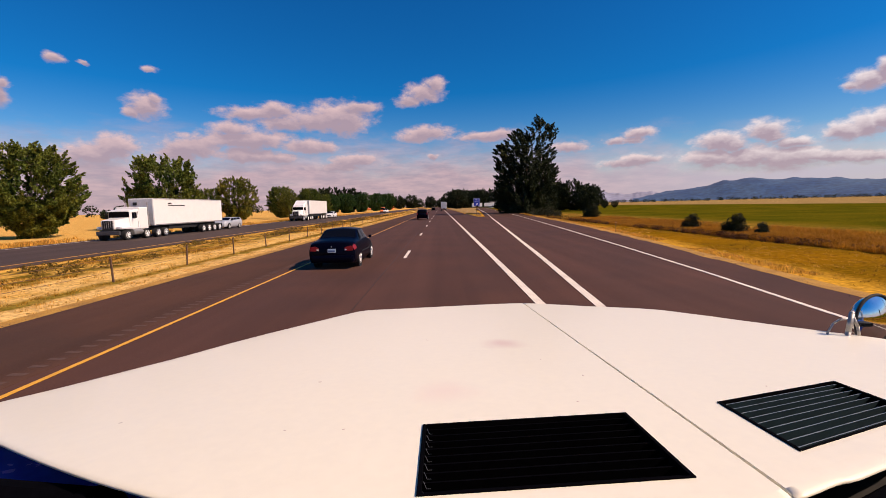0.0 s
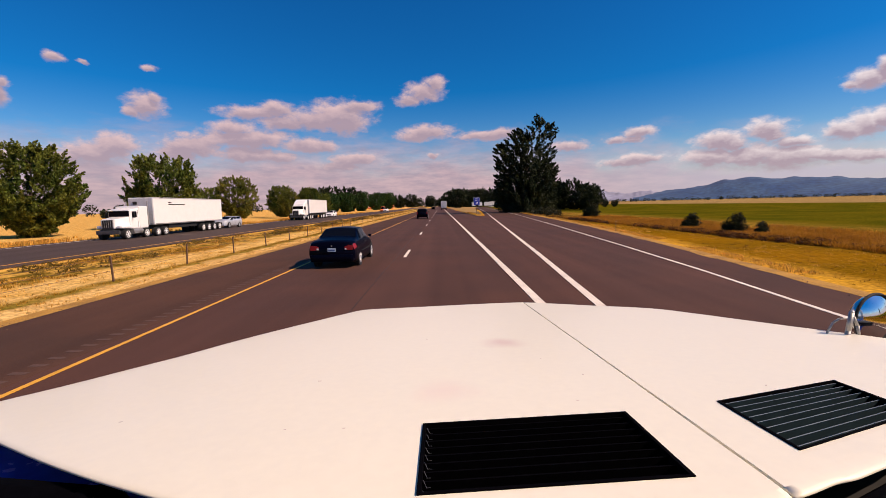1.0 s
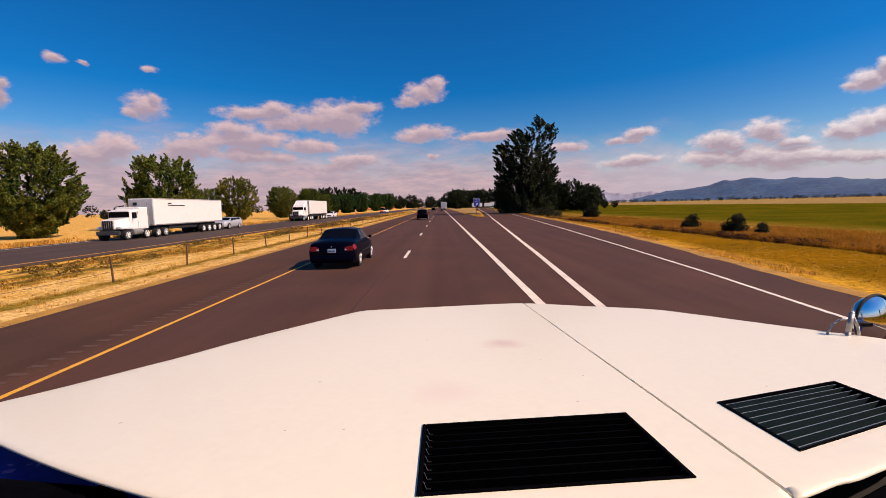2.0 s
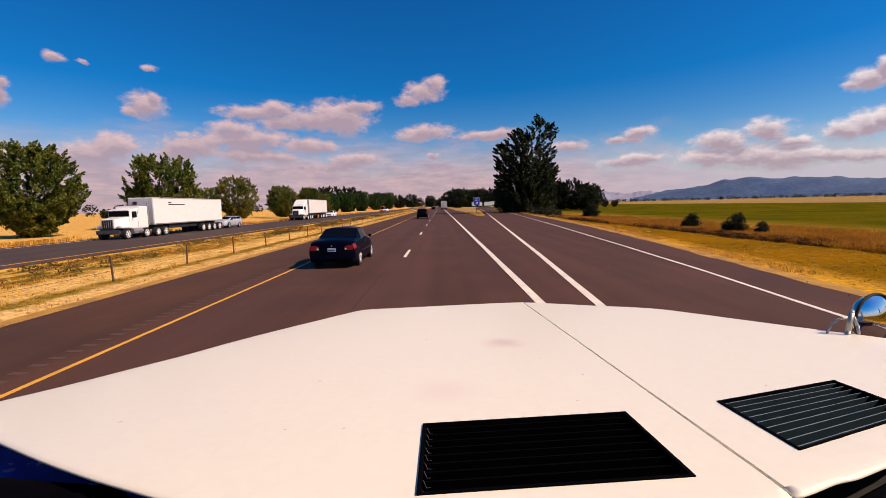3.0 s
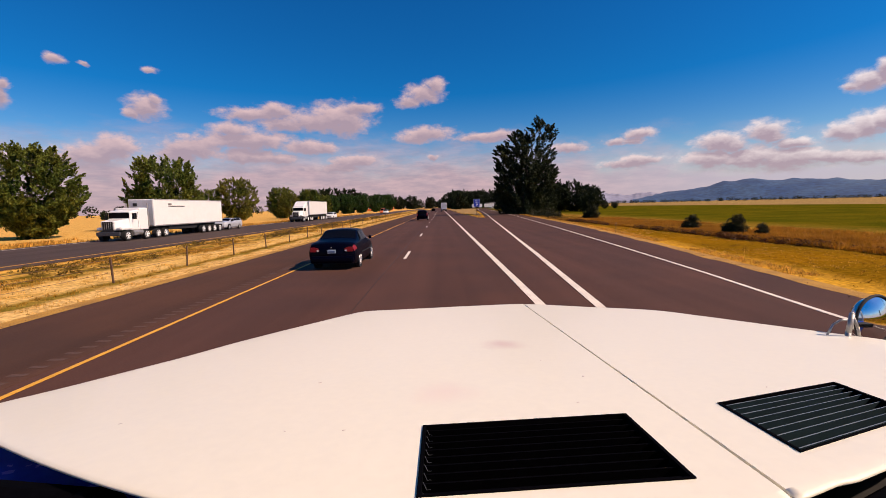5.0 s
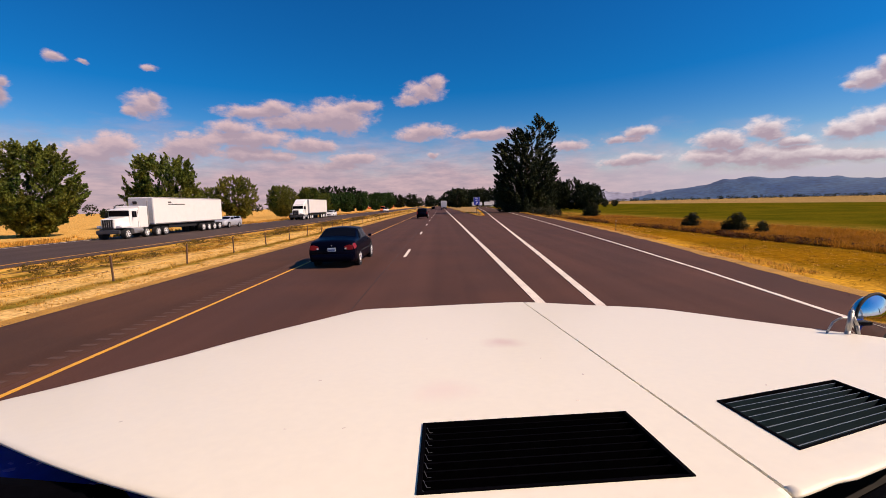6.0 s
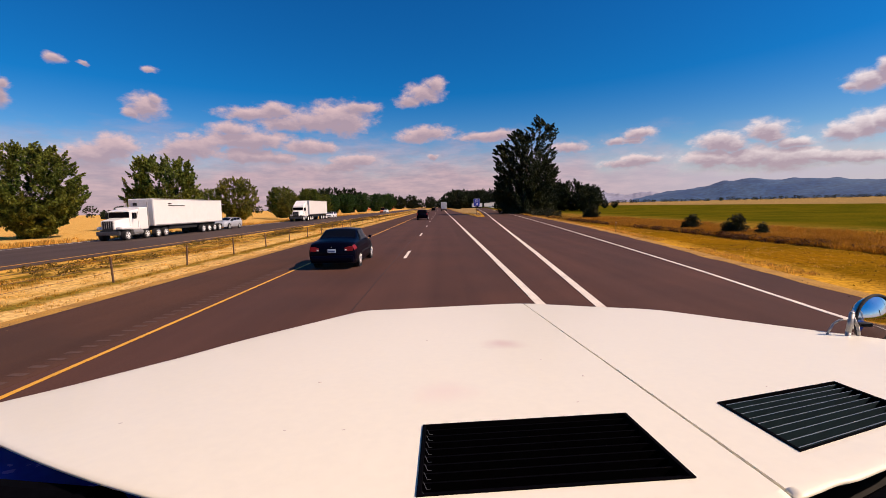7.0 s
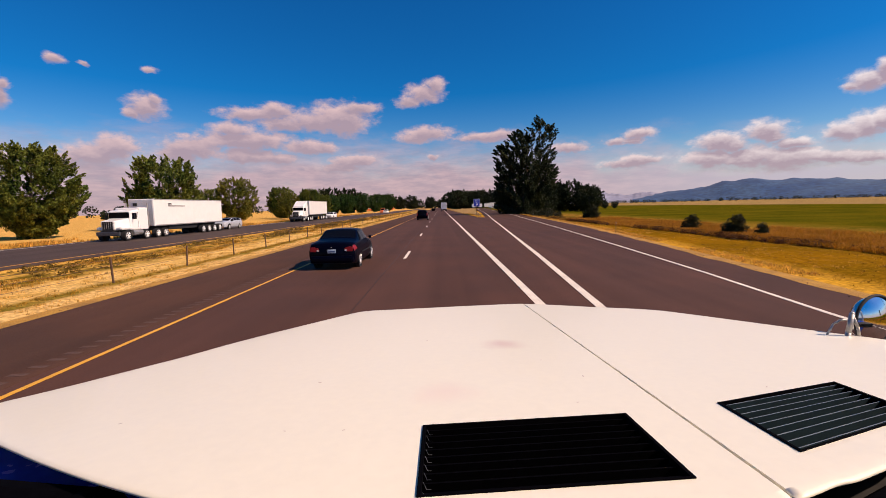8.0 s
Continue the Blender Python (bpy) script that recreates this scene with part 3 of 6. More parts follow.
def island():
    """The grassed nose between the through road and the ramp."""
    left = [(105.2, 7.3), (108, 7.0), (125, 6.95), (150, 6.9), (330, 6.1), (420, 6.0)]
    right = [(105.2, 7.6), (108, 7.95), (120, 8.95), (150, 11.2), (200, 14.6), (260, 19.0), (330, 25.5), (420, 37)]
    ob = obj("ground_island", strip(left, right, 0.03, 0.1, 3.0), mat("island_dry_grass", (0.34, 0.20, 0.04), 0.95, 0.3, 0.6, 0.05, second=(0.22, 0.13, 0.025), fine=25))
    tagged(ob, "dry grass nose between motorway and exit ramp", "grass", kind="structure")


island()


def grass(name, count, xr, yr, height, material, label, lean=0.35, blades=5, patchy=0.0, width=0.035, xfun=None):
    """Tufts of thin blades, thicker in patches."""
    n = count
    x, y = rng.uniform(*xr, n), rng.uniform(*yr, n)
    if patchy:
        keep = np.array([noise.noise((a * 0.25, c * 0.18, height)) > patchy for a, c in zip(x, y)])
        x, y = x[keep], y[keep]
    if xfun is not None:
        x = x + np.interp(y, *xfun)
    n = len(x)
    x, y = np.repeat(x, blades) + rng.normal(0, 0.07, n * blades), np.repeat(y, blades) + rng.normal(0, 0.07, n * blades)
    m = n * blades
    h = height * rng.uniform(0.5, 1.15, m)
    a = rng.uniform(0, 2 * np.pi, m)
    lx, ly = rng.normal(0, lean, m) * h, rng.normal(0, lean, m) * h
    w = width * rng.uniform(0.6, 1.4, m)
    v = np.empty((m, 3, 3))
    v[:, 0] = np.stack([x - w * np.cos(a), y - w * np.sin(a), np.full(m, -0.1)], 1)
    v[:, 1] = np.stack([x + w * np.cos(a), y + w * np.sin(a), np.full(m, -0.1)], 1)
    v[:, 2] = np.stack([x + lx, y + ly, h - 0.07], 1)
    me = bpy.data.meshes.new(name)
    me.from_pydata(v.reshape(-1, 3).tolist(), [], np.arange(m * 3).reshape(-1, 3).tolist())
    me.materials.append(material)
    return tagged(new(name, me), label, "grass", kind="stuff")


EDGE_XY = ([p[0] for p in RIGHT_EDGE] + [140], [p[1] for p in RIGHT_EDGE] + [19.0])
grass("verge_grass", 9000, (0.25, 1.4), (-100, 135), 0.10, STRAW, "short bleached grass along the shoulder", patchy=-0.25, xfun=EDGE_XY, width=0.014, blades=9)
grass("verge_turf", 5000, (1.0, 9.0), (-100, 115), 0.055, GREEN_BLADE, "mown olive and gold verge turf", patchy=0.0, xfun=EDGE_XY, width=0.014, blades=9)
grass("verge_straw", 7000, (1.6, 9.5), (-100, 115), 0.04, STRAW, "dry straw scattered in the verge", patchy=-0.1, xfun=EDGE_XY, width=0.014, blades=9)
grass("field_edge_grass", 26000, (17.2, 20.5), (-30, 84), 0.30, STRAW_RED, "tall red-brown grass along the field edge", lean=0.5, width=0.013, blades=9, patchy=-0.45)
grass("field_edge_straw", 14000, (20.0, 26.0), (-30, 90), 0.26, STRAW_RED, "tall dry grass between hedge and field", lean=0.5, width=0.015, blades=8, patchy=-0.2)
grass("median_edge_grass", 7000, (-10.4, -9.0), (-100, 210), 0.05, STRAW, "bleached grass along the inner shoulder", patchy=-0.3, width=0.014, blades=9)
grass("median_fence_weeds", 2600, (-11.15, -10.75), (-60, 210), 0.07, GREEN_BLADE, "green weeds along the cable fence", patchy=-0.25, width=0.014, blades=9)
grass("median_grass", 14000, (-18.6, -11.0), (-100, 210), 0.08, STRAW, "dry golden grass of the median", patchy=-0.15, width=0.014, blades=9)
grass("median_weeds", 14000, (-17.8, -13.6), (-20, 210), 0.10, GREEN_BLADE, "low olive-brown weeds in the median", patchy=0.05, width=0.016, blades=9)
grass("island_grass", 5000, (7.1, 8.4), (107, 150), 0.16, STRAW, "dry grass of the exit nose")
grass("far_side_grass", 8000, (-35, -30.4), (-60, 220), 0.25, STRAW, "dry grass beside the far carriageway", patchy=-0.2, width=0.06)


def ragged_edge(name, side, width, label):
    """Dirt and gravel washed over the edge of the asphalt, with an uneven outline."""
    ys = np.arange(-100, 200, 0.5)
    if side > 0:
        ys = ys[ys < 104]
        edge = np.interp(ys, EDGE_XY[0], EDGE_XY[1])
    else:
        edge = np.interp(ys, [p[0] for p in LEFT_EDGE], [p[1] for p in LEFT_EDGE])
    inner = [(float(y), float(e - side * width * (0.35 + 0.9 * abs(noise.noise((y * 0.35, side * 3.0, 1.0))) + 0.4 * abs(noise.noise((y * 1.7, side, 4.0)))))) for y, e in zip(ys, edge)]
    outer = [(float(y), float(e + side * 0.35)) for y, e in zip(ys, edge)]
    a, b = (inner, outer) if side > 0 else (outer, inner)
    tagged(obj(name, strip(a, b, 0.0035, 0.0035, 0.5), DIRT), label, "dirt", kind="structure")
    # loose stones
    n = 1100
    y = rng.uniform(-60, 90, n)
    e = np.interp(y, ys, edge) - side * np.abs(rng.normal(0, width * 0.8, n))
    r = rng.uniform(0.006, 0.022, n)
    base = np.array([(1, 0, 0), (-.5, .87, 0), (-.5, -.87, 0), (0, 0, .9)])
    v = np.stack([e, y, np.full(n, 0.012)], 1)[:, None] + base[None] * r[:, None, None] * rng.uniform(0.6, 1.4, (n, 4, 1))
    f = (np.arange(n)[:, None, None] * 4 + np.array([(0, 1, 3), (1, 2, 3), (2, 0, 3)])[None]).reshape(-1, 3)
    tagged(raw("gravel", v.reshape(-1, 3).tolist(), f.tolist(), STONE), "loose brown stones along the asphalt edge", "gravel", kind="stuff")


ragged_edge("road_dirt_edge", 1, 0.3, "brown dirt and gravel along the shoulder edge")
ragged_edge("road_dirt_edge", -1, 0.5, "brown dirt along the inner shoulder edge")


# ---- vegetation ----
def leaf_cloud(centres, radii, per, size, squash=0.8, seed=1, drop=0.0, aims=None):
    """Small leaf quads scattered in and round many clumps, or strung along sprays that aim outwards."""
    r = np.random.default_rng(seed)
    pos, lean = [], []
    for i, (c, rad) in enumerate(zip(centres, radii)):
        k = max(6, int(per * rad ** 2))
        d = r.normal(size=(k, 3))
        d /= np.linalg.norm(d, axis=1)[:, None]
        d *= (rad * r.uniform(0.35, 1.08, k) ** 0.6)[:, None]
        d[:, 2] *= squash
        d[:, 2] -= drop * np.abs(r.normal(size=k))
        if aims is not None:
            aim = np.asarray(aims[i])
            run = r.uniform(-1.0, 1.0, k)
            d = d * (0.62 * (1.05 - 0.5 * np.maximum(run, 0)))[:, None] * np.where(run > 0.55, 0.45, 1.0)[:, None] + aim * (run * rad * 1.5)[:, None]
            lean.append(np.repeat(aim[None], k, 0))
        pos.append(np.asarray(c) + d)
    p = np.concatenate(pos)
    n = len(p)
    a, b = r.normal(size=(n, 3)), r.normal(size=(n, 3))
    if aims is not None:
        a = a * 0.55 + np.concatenate(lean)
    a /= np.linalg.norm(a, axis=1)[:, None]
    b -= a * (a * b).sum(1)[:, None]
    b /= np.linalg.norm(b, axis=1)[:, None]
    s = (size * r.uniform(0.6, 1.4, n))[:, None]
    v = np.empty((n, 4, 3))
    v[:, 0], v[:, 1], v[:, 2], v[:, 3] = p - a * s, p + b * s * 0.5, p + a * s, p - b * s * 0.5
    return v.reshape(-1, 3).tolist(), np.arange(n * 4).reshape(-1, 4).tolist()


def tree(name, height, width, leaf, label, seed, shape="round", clumps=60, per=70, size=0.22, group="", base=0.12, lobes=None):
    """A tapered trunk with forking limbs and a crown of leaf clumps with gaps."""
    r = random.Random(seed)
    top = thing(name, Matrix.Identity(4), label, "tree", group)
    bm = bmesh.new()
    tr = 0.018 * height + 0.05
    p, d = Vector((0, 0, -0.15)), Vector((0, 0, 1))
    tips = []
    steps = 7
    for k in range(steps):
        q = p + d * (height * 0.8 / steps)
        cyl(bm, p, q, tr * (1 - k / steps) + 0.03, tr * (1 - (k + 1) / steps) + 0.03, 9)
        if k >= 1:
            for j in range(3):
                a = r.uniform(0, 6.283)
                reach = width * 0.42 * r.uniform(0.6, 1.0) * (1 - 0.5 * k / steps)
                e = q + Vector((math.cos(a) * reach, math.sin(a) * reach, height * r.uniform(0.06, 0.16)))
                mid = q.lerp(e, 0.5) + Vector((0, 0, -0.03 * height))
                cyl(bm, q, mid, tr * 0.4 * (1 - k / steps) + 0.02, tr * 0.28 * (1 - k / steps) + 0.015, 6)
                cyl(bm, mid, e, tr * 0.28 * (1 - k / steps) + 0.015, 0.01, 6)
                tips.append(e)
        p, d = q, (d + Vector((r.uniform(-.12, .12), r.uniform(-.12, .12), 0))).normalized()
    part("trunk", bm, BARK, top, "rough brown trunk and limbs")
    cs, rs = [], []
    while len(cs) < clumps:
        f = r.uniform(base, 1.0)
        a, u = r.uniform(0, 6.283), r.random() ** (0.5 if shape == 'tall' else 0.32)
        if shape == "column":
            w = 0.5 * width * min(1.0, (1.02 - f) * 2.2) * min(1.0, 0.5 + f * 2)
        elif shape == "round":
            w = 0.5 * width * math.sqrt(max(0.03, 1 - abs((f - 0.5) / 0.56) ** 2.6)) * min(1.0, 0.32 + 1.6 * f)
        else:
            w = 0.5 * width * min(1.0, 0.8 + f)
        x, y = math.cos(a) * u * w, math.sin(a) * u * w
        if lobes and f > lobes(x / (0.5 * width)):
            continue
        cs.append((x * 0.9, y * 0.9, f * height * 0.95))
        rs.append(width * (r.uniform(0.035, 0.085) if shape == 'tall' else r.choice((r.uniform(0.025, 0.05), r.uniform(0.035, 0.06), r.uniform(0.05, 0.075)))) * (1.15 - 0.5 * f))
    for t in tips:
        cs.append(tuple(t))
        rs.append(width * r.uniform(0.05, 0.09))
    aims = []
    for x, y, z in cs:
        aim = Vector((x / width, y / width, 0)) * 1.7 + Vector((r.uniform(-.8, .8), r.uniform(-.8, .8), r.uniform(-.3, .9) + 0.9 * z / height))
        aims.append(tuple(aim.normalized()))
    v, fc = leaf_cloud(cs, rs, per, size, 0.85, seed, aims=aims)
    raw("crown", v, fc, leaf, top)
    return top


def profile_tree(name, height, left, right, leaf, label, seed, clumps, per, size, deep=0.5, loose=0.0):
    """A tall tree whose two sides follow uneven outlines: pairs of height share and reach in metres."""
    r = random.Random(seed)
    top = thing(name, Matrix.Identity(4), label, "tree")
    (lf, lx), (rf, rx) = zip(*left), zip(*right)
    cs, rs, aims = [], [], []
    widest = max(b - a for a, b in zip(np.interp(np.linspace(0, 1, 30), lf, lx), np.interp(np.linspace(0, 1, 30), rf, rx)))
    while len(cs) < clumps:
        f = r.random()
        a, b = np.interp(f, lf, lx), np.interp(f, rf, rx)
        if r.random() * widest > b - a:
            continue
        rad = r.uniform(0.45, 1.15) * (1.15 - 0.45 * f)
        rim = r.random() < 0.3
        u = (r.choice((-1, 1)) * r.uniform(0.82, 1.04)) if rim else r.uniform(-0.85, 0.85)
        rad *= 0.6 if rim else 1.0
        if loose and f > 0.62 and u > 0.1 and r.random() < loose:
            continue
        x = (a + b) / 2 + u * (b - a) / 2
        y = r.uniform(-1, 1) * deep * (b - a) * math.sqrt(max(0.05, 1 - min(1, u * u)))
        cs.append((x, y, f * height * 0.97 + 0.3))
        rs.append(rad)
        aims.append(tuple(Vector((u * 0.8, r.uniform(-.6, .6), 0.55 + r.uniform(-.3, .5))).normalized()))
    bm = bmesh.new()
    mid = lambda f: (np.interp(f, lf, lx) + np.interp(f, rf, rx)) / 2
    n = 10
    stem = [Vector((mid(0.9 * k / n) * min(1, k / 3), 0, -0.2 + 0.9 * height * k / n)) for k in range(n + 1)]
    for k, (p, q) in enumerate(zip(stem, stem[1:])):
        cyl(bm, p, q, 0.5 * (1 - k / (n + 1)) + 0.04, 0.5 * (1 - (k + 1) / (n + 1)) + 0.04, 9)
    for c in cs[::14]:
        k = max(1, min(n - 1, int(c[2] / height * n * 0.8)))
        p, e = stem[k], Vector(c)
        m = p.lerp(e, 0.5) - Vector((0, 0, 0.4))
        cyl(bm, p, m, 0.11, 0.06, 5)
        cyl(bm, m, e, 0.06, 0.015, 5)
    part("trunk", bm, BARK, top, "rough brown trunk and limbs")
    v, fc = leaf_cloud(cs, rs, per, size, 0.9, seed, aims=aims)
    raw("crown", v, fc, leaf, top)
    return top


def at(ob, x, y, turn=0.0, scale=1.0):
    ob.matrix_basis = pose(x, y, -0.07, 0, 0, turn) @ Matrix.Scale(scale, 4)
    return ob


def tree_copy(ob, x, y, turn, scale, label=""):
    ob2 = copy_thing(ob, pose(x, y, -0.07, 0, 0, turn))
    ob2.scale = (scale, scale, scale * (0.92 + 0.16 * ((x * 7.3 + y * 1.7) % 1)))
    if label:
        tagged(ob2, label)
    return ob2


LEFT_SIDE = ((0, -6.4), (0.06, -7.4), (0.28, -7.2), (0.45, -7.0), (0.58, -7.4), (0.66, -8.0), (0.70, -6.6), (0.76, -4.6), (0.84, -3.6), (0.87, -2.2), (0.885, 0.6), (0.93, 1.6), (1.0, 3.0))
RIGHT_SIDE = ((0, 6.0), (0.3, 6.6), (0.42, 7.8), (0.52, 6.6), (0.62, 7.2), (0.72, 6.4), (0.80, 7.2), (0.90, 7.6), (0.95, 6.6), (1.0, 3.8))
big = at(profile_tree("poplar_tree", 23.8, LEFT_SIDE, RIGHT_SIDE, LEAF_DARK, "huge dark two-headed poplar beside the exit ramp", 11, 720, 190, 0.22, 0.45, 0.55), 21.5, 133.0, 0)
tree_copy(big, 32, 152.0, 70, 0.4, "dark poplar standing behind the huge one")
tree_copy(big, 28.0, 165.0, 200, 0.36, "lower dark poplar beside the ramp")

maple = at(tree("maple_tree", 9.6, 9.4, LEAF, "full green maple at the field's edge", 3, "round", 520, 820, 0.115, "trees beyond the far carriageway", base=0.06), -41.5, 69.0, 20)
maple2 = at(tree("maple_tree", 8.6, 8.8, LEAF, "spreading green maple in dry grass", 8, "round", 360, 760, 0.115, "trees beyond the far carriageway", base=0.08), -39.5, 87.0, 0, 1.22)
yellow = at(tree("maple_tree", 8.2, 7.5, LEAF_YEL, "yellow-green maple beside the far carriageway", 21, "round", 400, 700, 0.115, "trees beyond the far carriageway", base=0.1), -42.0, 114.5, 40, 1.15)
ash = at(tree("ash_tree", 9.2, 9.0, LEAF_ASH, "deep green ash in the row beyond the far carriageway", 27, "round", 300, 300, 0.2, "trees beyond the far carriageway", base=0.03), -46.0, 178.0, 15)
for i, (x, y, s, src) in enumerate(((-47, 95, .8, maple2), (-47, 112, .85, maple2), (-46, 150, 1.0, maple), (-38, 133, .8, yellow), (-41, 160, .9, maple), (-40, 171, .85, maple2), (-46, 150, .7, yellow),
                                    (-47, 186, .85, ash), (-52, 197, 1.0, ash), (-47, 209, 1.0, ash), (-50, 222, 1.0, ash), (-46, 236, 1.1, ash), (-50, 250, 1.2, ash),
                                    (-45, 268, 1.2, ash), (-48, 290, 1.3, ash), (-44, 315, 1.3, ash), (-46, 345, 1.4, ash), (-44, 380, 1.4, ash), (-47, 420, 1.6, ash))):
    tree_copy(src, x, y, i * 67, s)

pine = at(tree("lombardy_poplar", 15.0, 4.2, LEAF_DARK, "slim dark Lombardy poplar by the ramp", 31, "column", 90, 90, 0.22, "poplars by the rest area", base=0.03), 27.5, 176.0, 0)
tree_copy(pine, 29.5, 190, 100, 0.95)
tree_copy(pine, 31.0, 205, 200, 0.8)
dark = at(tree("oak_tree", 10.5, 12.0, LEAF_DARK, "dark round-headed oak near the rest area", 41, "round", 230, 120, 0.3, "trees round the rest area", base=0.05), 33.0, 160.0, 0)
near_oaks = ((38, 170, .9), (43, 185, .85), (36, 186, 1.0), (45, 205, .9), (40, 222, 1.0), (12, 330, 1.2), (22, 402, 1.5), (34, 408, 1.5), (48, 350, 1.3), (60, 340, 1.2), (15, 390, 1.5), (30, 410, 1.5), (50, 400, 1.4), (68, 380, 1.3), (14, 450, 1.7), (75, 330, 1.1), (85, 320, 1.0))
far_oaks = ((-14, 640, 1.5), (-40, 620, 1.9), (-56, 600, 1.7), (-75, 610, 1.6), (42, 150, .7), (46, 158, .75), (50, 166, .72), (40, 141, .55), (10, 480, 1.7), (22, 490, 1.8), (34, 470, 1.7), (44, 480, 1.8), (28, 445, 1.5), (56, 470, 1.7), (37, 158, .78), (41.5, 160, .82), (65, 195, .28), (71, 200, .26), (-52, 210, 1.05), (-54, 240, 1.15), (-52, 275, 1.25))
for i, (x, y, s) in enumerate(near_oaks + far_oaks):
    tree_copy(dark, x, y, i * 53, s)


def bush(name, length, width, height, leaf, label, seed, count, size=0.075, per=650):
    r = random.Random(seed)
    cs = [(r.uniform(-width / 2, width / 2), r.uniform(-length / 2, length / 2), 0.0) for _ in range(count)]
    # canes heap up towards the middle and thin out to a ragged skirt
    cs = [(x, y, height * r.uniform(0.06, 0.86) * max(0.12, 1 - (2 * x / width) ** 2 * 0.45 - (2 * y / length) ** 2 * 0.55)) for x, y, _ in cs]
    rs = [height * r.uniform(0.10, 0.26) for _ in cs]
    top = thing(name, Matrix.Identity(4), label, "bush")
    v, f = leaf_cloud(cs, rs, per, size, 0.8, seed)
    raw("foliage", v, f, leaf, top)
    for k in range(4):
        a, y = r.uniform(0, 6.28), r.uniform(-length * .35, length * .35)
        part("stem", cyl(bmesh.new(), (0, y, -0.1), (math.cos(a) * width * .3, y + math.sin(a) * .3, height * 0.6), 0.03, 0.008, 6), BARK, top)
    return top


def weed_clumps(name, count, xr, yr, tall, leaf, label, seed):
    """Low weeds that grow in patches, each a small ragged clump."""
    r = random.Random(seed)
    cs, rs = [], []
    while len(cs) < count:
        x, y = r.uniform(*xr), r.uniform(*yr)
        if noise.noise((x * 0.35, y * 0.13, seed)) > -0.05:
            rad = tall * r.uniform(0.5, 1.1)
            cs.append((x, y, -0.07 + rad * 0.45))
            rs.append(rad)
    v, f = leaf_cloud(cs, rs, 900, 0.045, 0.6, seed)
    tagged(raw(name, v, f, leaf), label, "weeds", kind="stuff")


weed_clumps("median_weed_clumps", 800, (-18.0, -14.2), (24, 150), 0.24, LEAF_WEED, "olive-brown weeds in patches on the median", 3)
# dark clumps deepen the painted shade along the ditch
weed_clumps("ditch_weeds", 420, (16.9, 17.7), (22, 82), 0.30, LEAF_DITCH, "red-brown dead weeds coloured dark for the shade along the ditch", 5)
bramble = at(bush("bramble_bush", 6.2, 2.0, 1.25, LEAF_BUSH, "dark green bramble thicket along the field edge", 5, 60), 18.4, 22.6, -20)
low = at(bush("bramble_bush", 1.45, 1.45, 2.6, LEAF_BUSH, "small dark bramble in dry grass", 6, 46), 18.7, 52.2, 0, 0.60)
tree_copy(low, 19.0, 57.5, 40, 0.55)
tree_copy(low, 19.4, 50.7, 90, 0.36)
tree_copy(low, 21.8, 87.0, 10, 1.0)
for k in range(3, 8):
    tree_copy(bramble, 19.6 + 0.25 * k, 84 + k * 6.0, 14 * ((k * 5) % 3 - 1), 1.15 + 0.1 * (k % 3), "long dark bramble hedge beside the exit ramp")
brush = at(bush("brush", 9.0, 3.0, 1.1, LEAF_BROWN, "red-brown dead brush beside the far carriageway", 9, 70, 0.09, 300), -33.5, 37.0, 15)
for k, (x, y, s) in enumerate(((-36, 44, .8), (-34, 28, .9), (-38, 22, 1.0), (-35, -8, 1.2), (-36, -30, 1.3), (-34, -50, 1.3), (-37, -62, 1.2), (-40, 54, .6))):
    tree_copy(brush, x, y, k * 40, s)
scrub = at(bush("bramble_bush", 6.0, 3.0, 1.8, LEAF_BUSH, "green scrub among dead brush", 12, 50), -38, -22, 10)
tree_copy(scrub, -37.5, -44, 60, 1.0)


def far_belt(name, pts, height, seed, label, per=6.0):
    """A wood so far off that only its ragged top shows."""
    cs, rs = [], []
    r = random.Random(seed)
    for (x0, y0), (x1, y1) in zip(pts, pts[1:]):
        n = int(math.hypot(x1 - x0, y1 - y0) / (height * 0.5))
        for k in range(n):
            f = k / n
            h = height * r.uniform(0.45, 1.0)
            cs.append((x0 + (x1 - x0) * f + r.uniform(-6, 6), y0 + (y1 - y0) * f + r.uniform(-6, 6), h * 0.5 - 0.3))
            rs.append(h * 0.55)
    v, f = leaf_cloud(cs, rs, per, height * 0.09, 1.0, seed)
    tagged(raw(name, v, f, LEAF_DARK), label, "trees", kind="stuff")


far_belt("far_wood", ((-330, 330), (-250, 380), (-190, 420), (-120, 470)), 10, 1, "dark belt of trees across the fields")
far_belt("far_wood", ((-420, 420), (-330, 330)), 6, 4, "low dark trees on the field horizon")
far_belt("far_wood", ((-160, 700), (-60, 760), (60, 800)), 16, 2, "dark wood far along the road")
far_belt("far_wood", ((320, 980), (520, 900), (900, 800), (1200, 750)), 8, 3, "thin tree line under the ridge")

far_belt("far_wood", ((-152, 224), (-138, 240)), 6.5, 7, "small dark group of trees across the dry field", 40.0)
far_belt("far_wood", ((-275, 262), (-250, 276)), 6, 8, "small dark group of trees across the dry field", 40.0)

# ---- the truck whose bonnet lies before the eye ----
SLOPE = 0.109


def bonnet_z(x, y):
    return 1.93 - SLOPE * y - 0.05 * max(0.0, -0.12 - x) ** 2


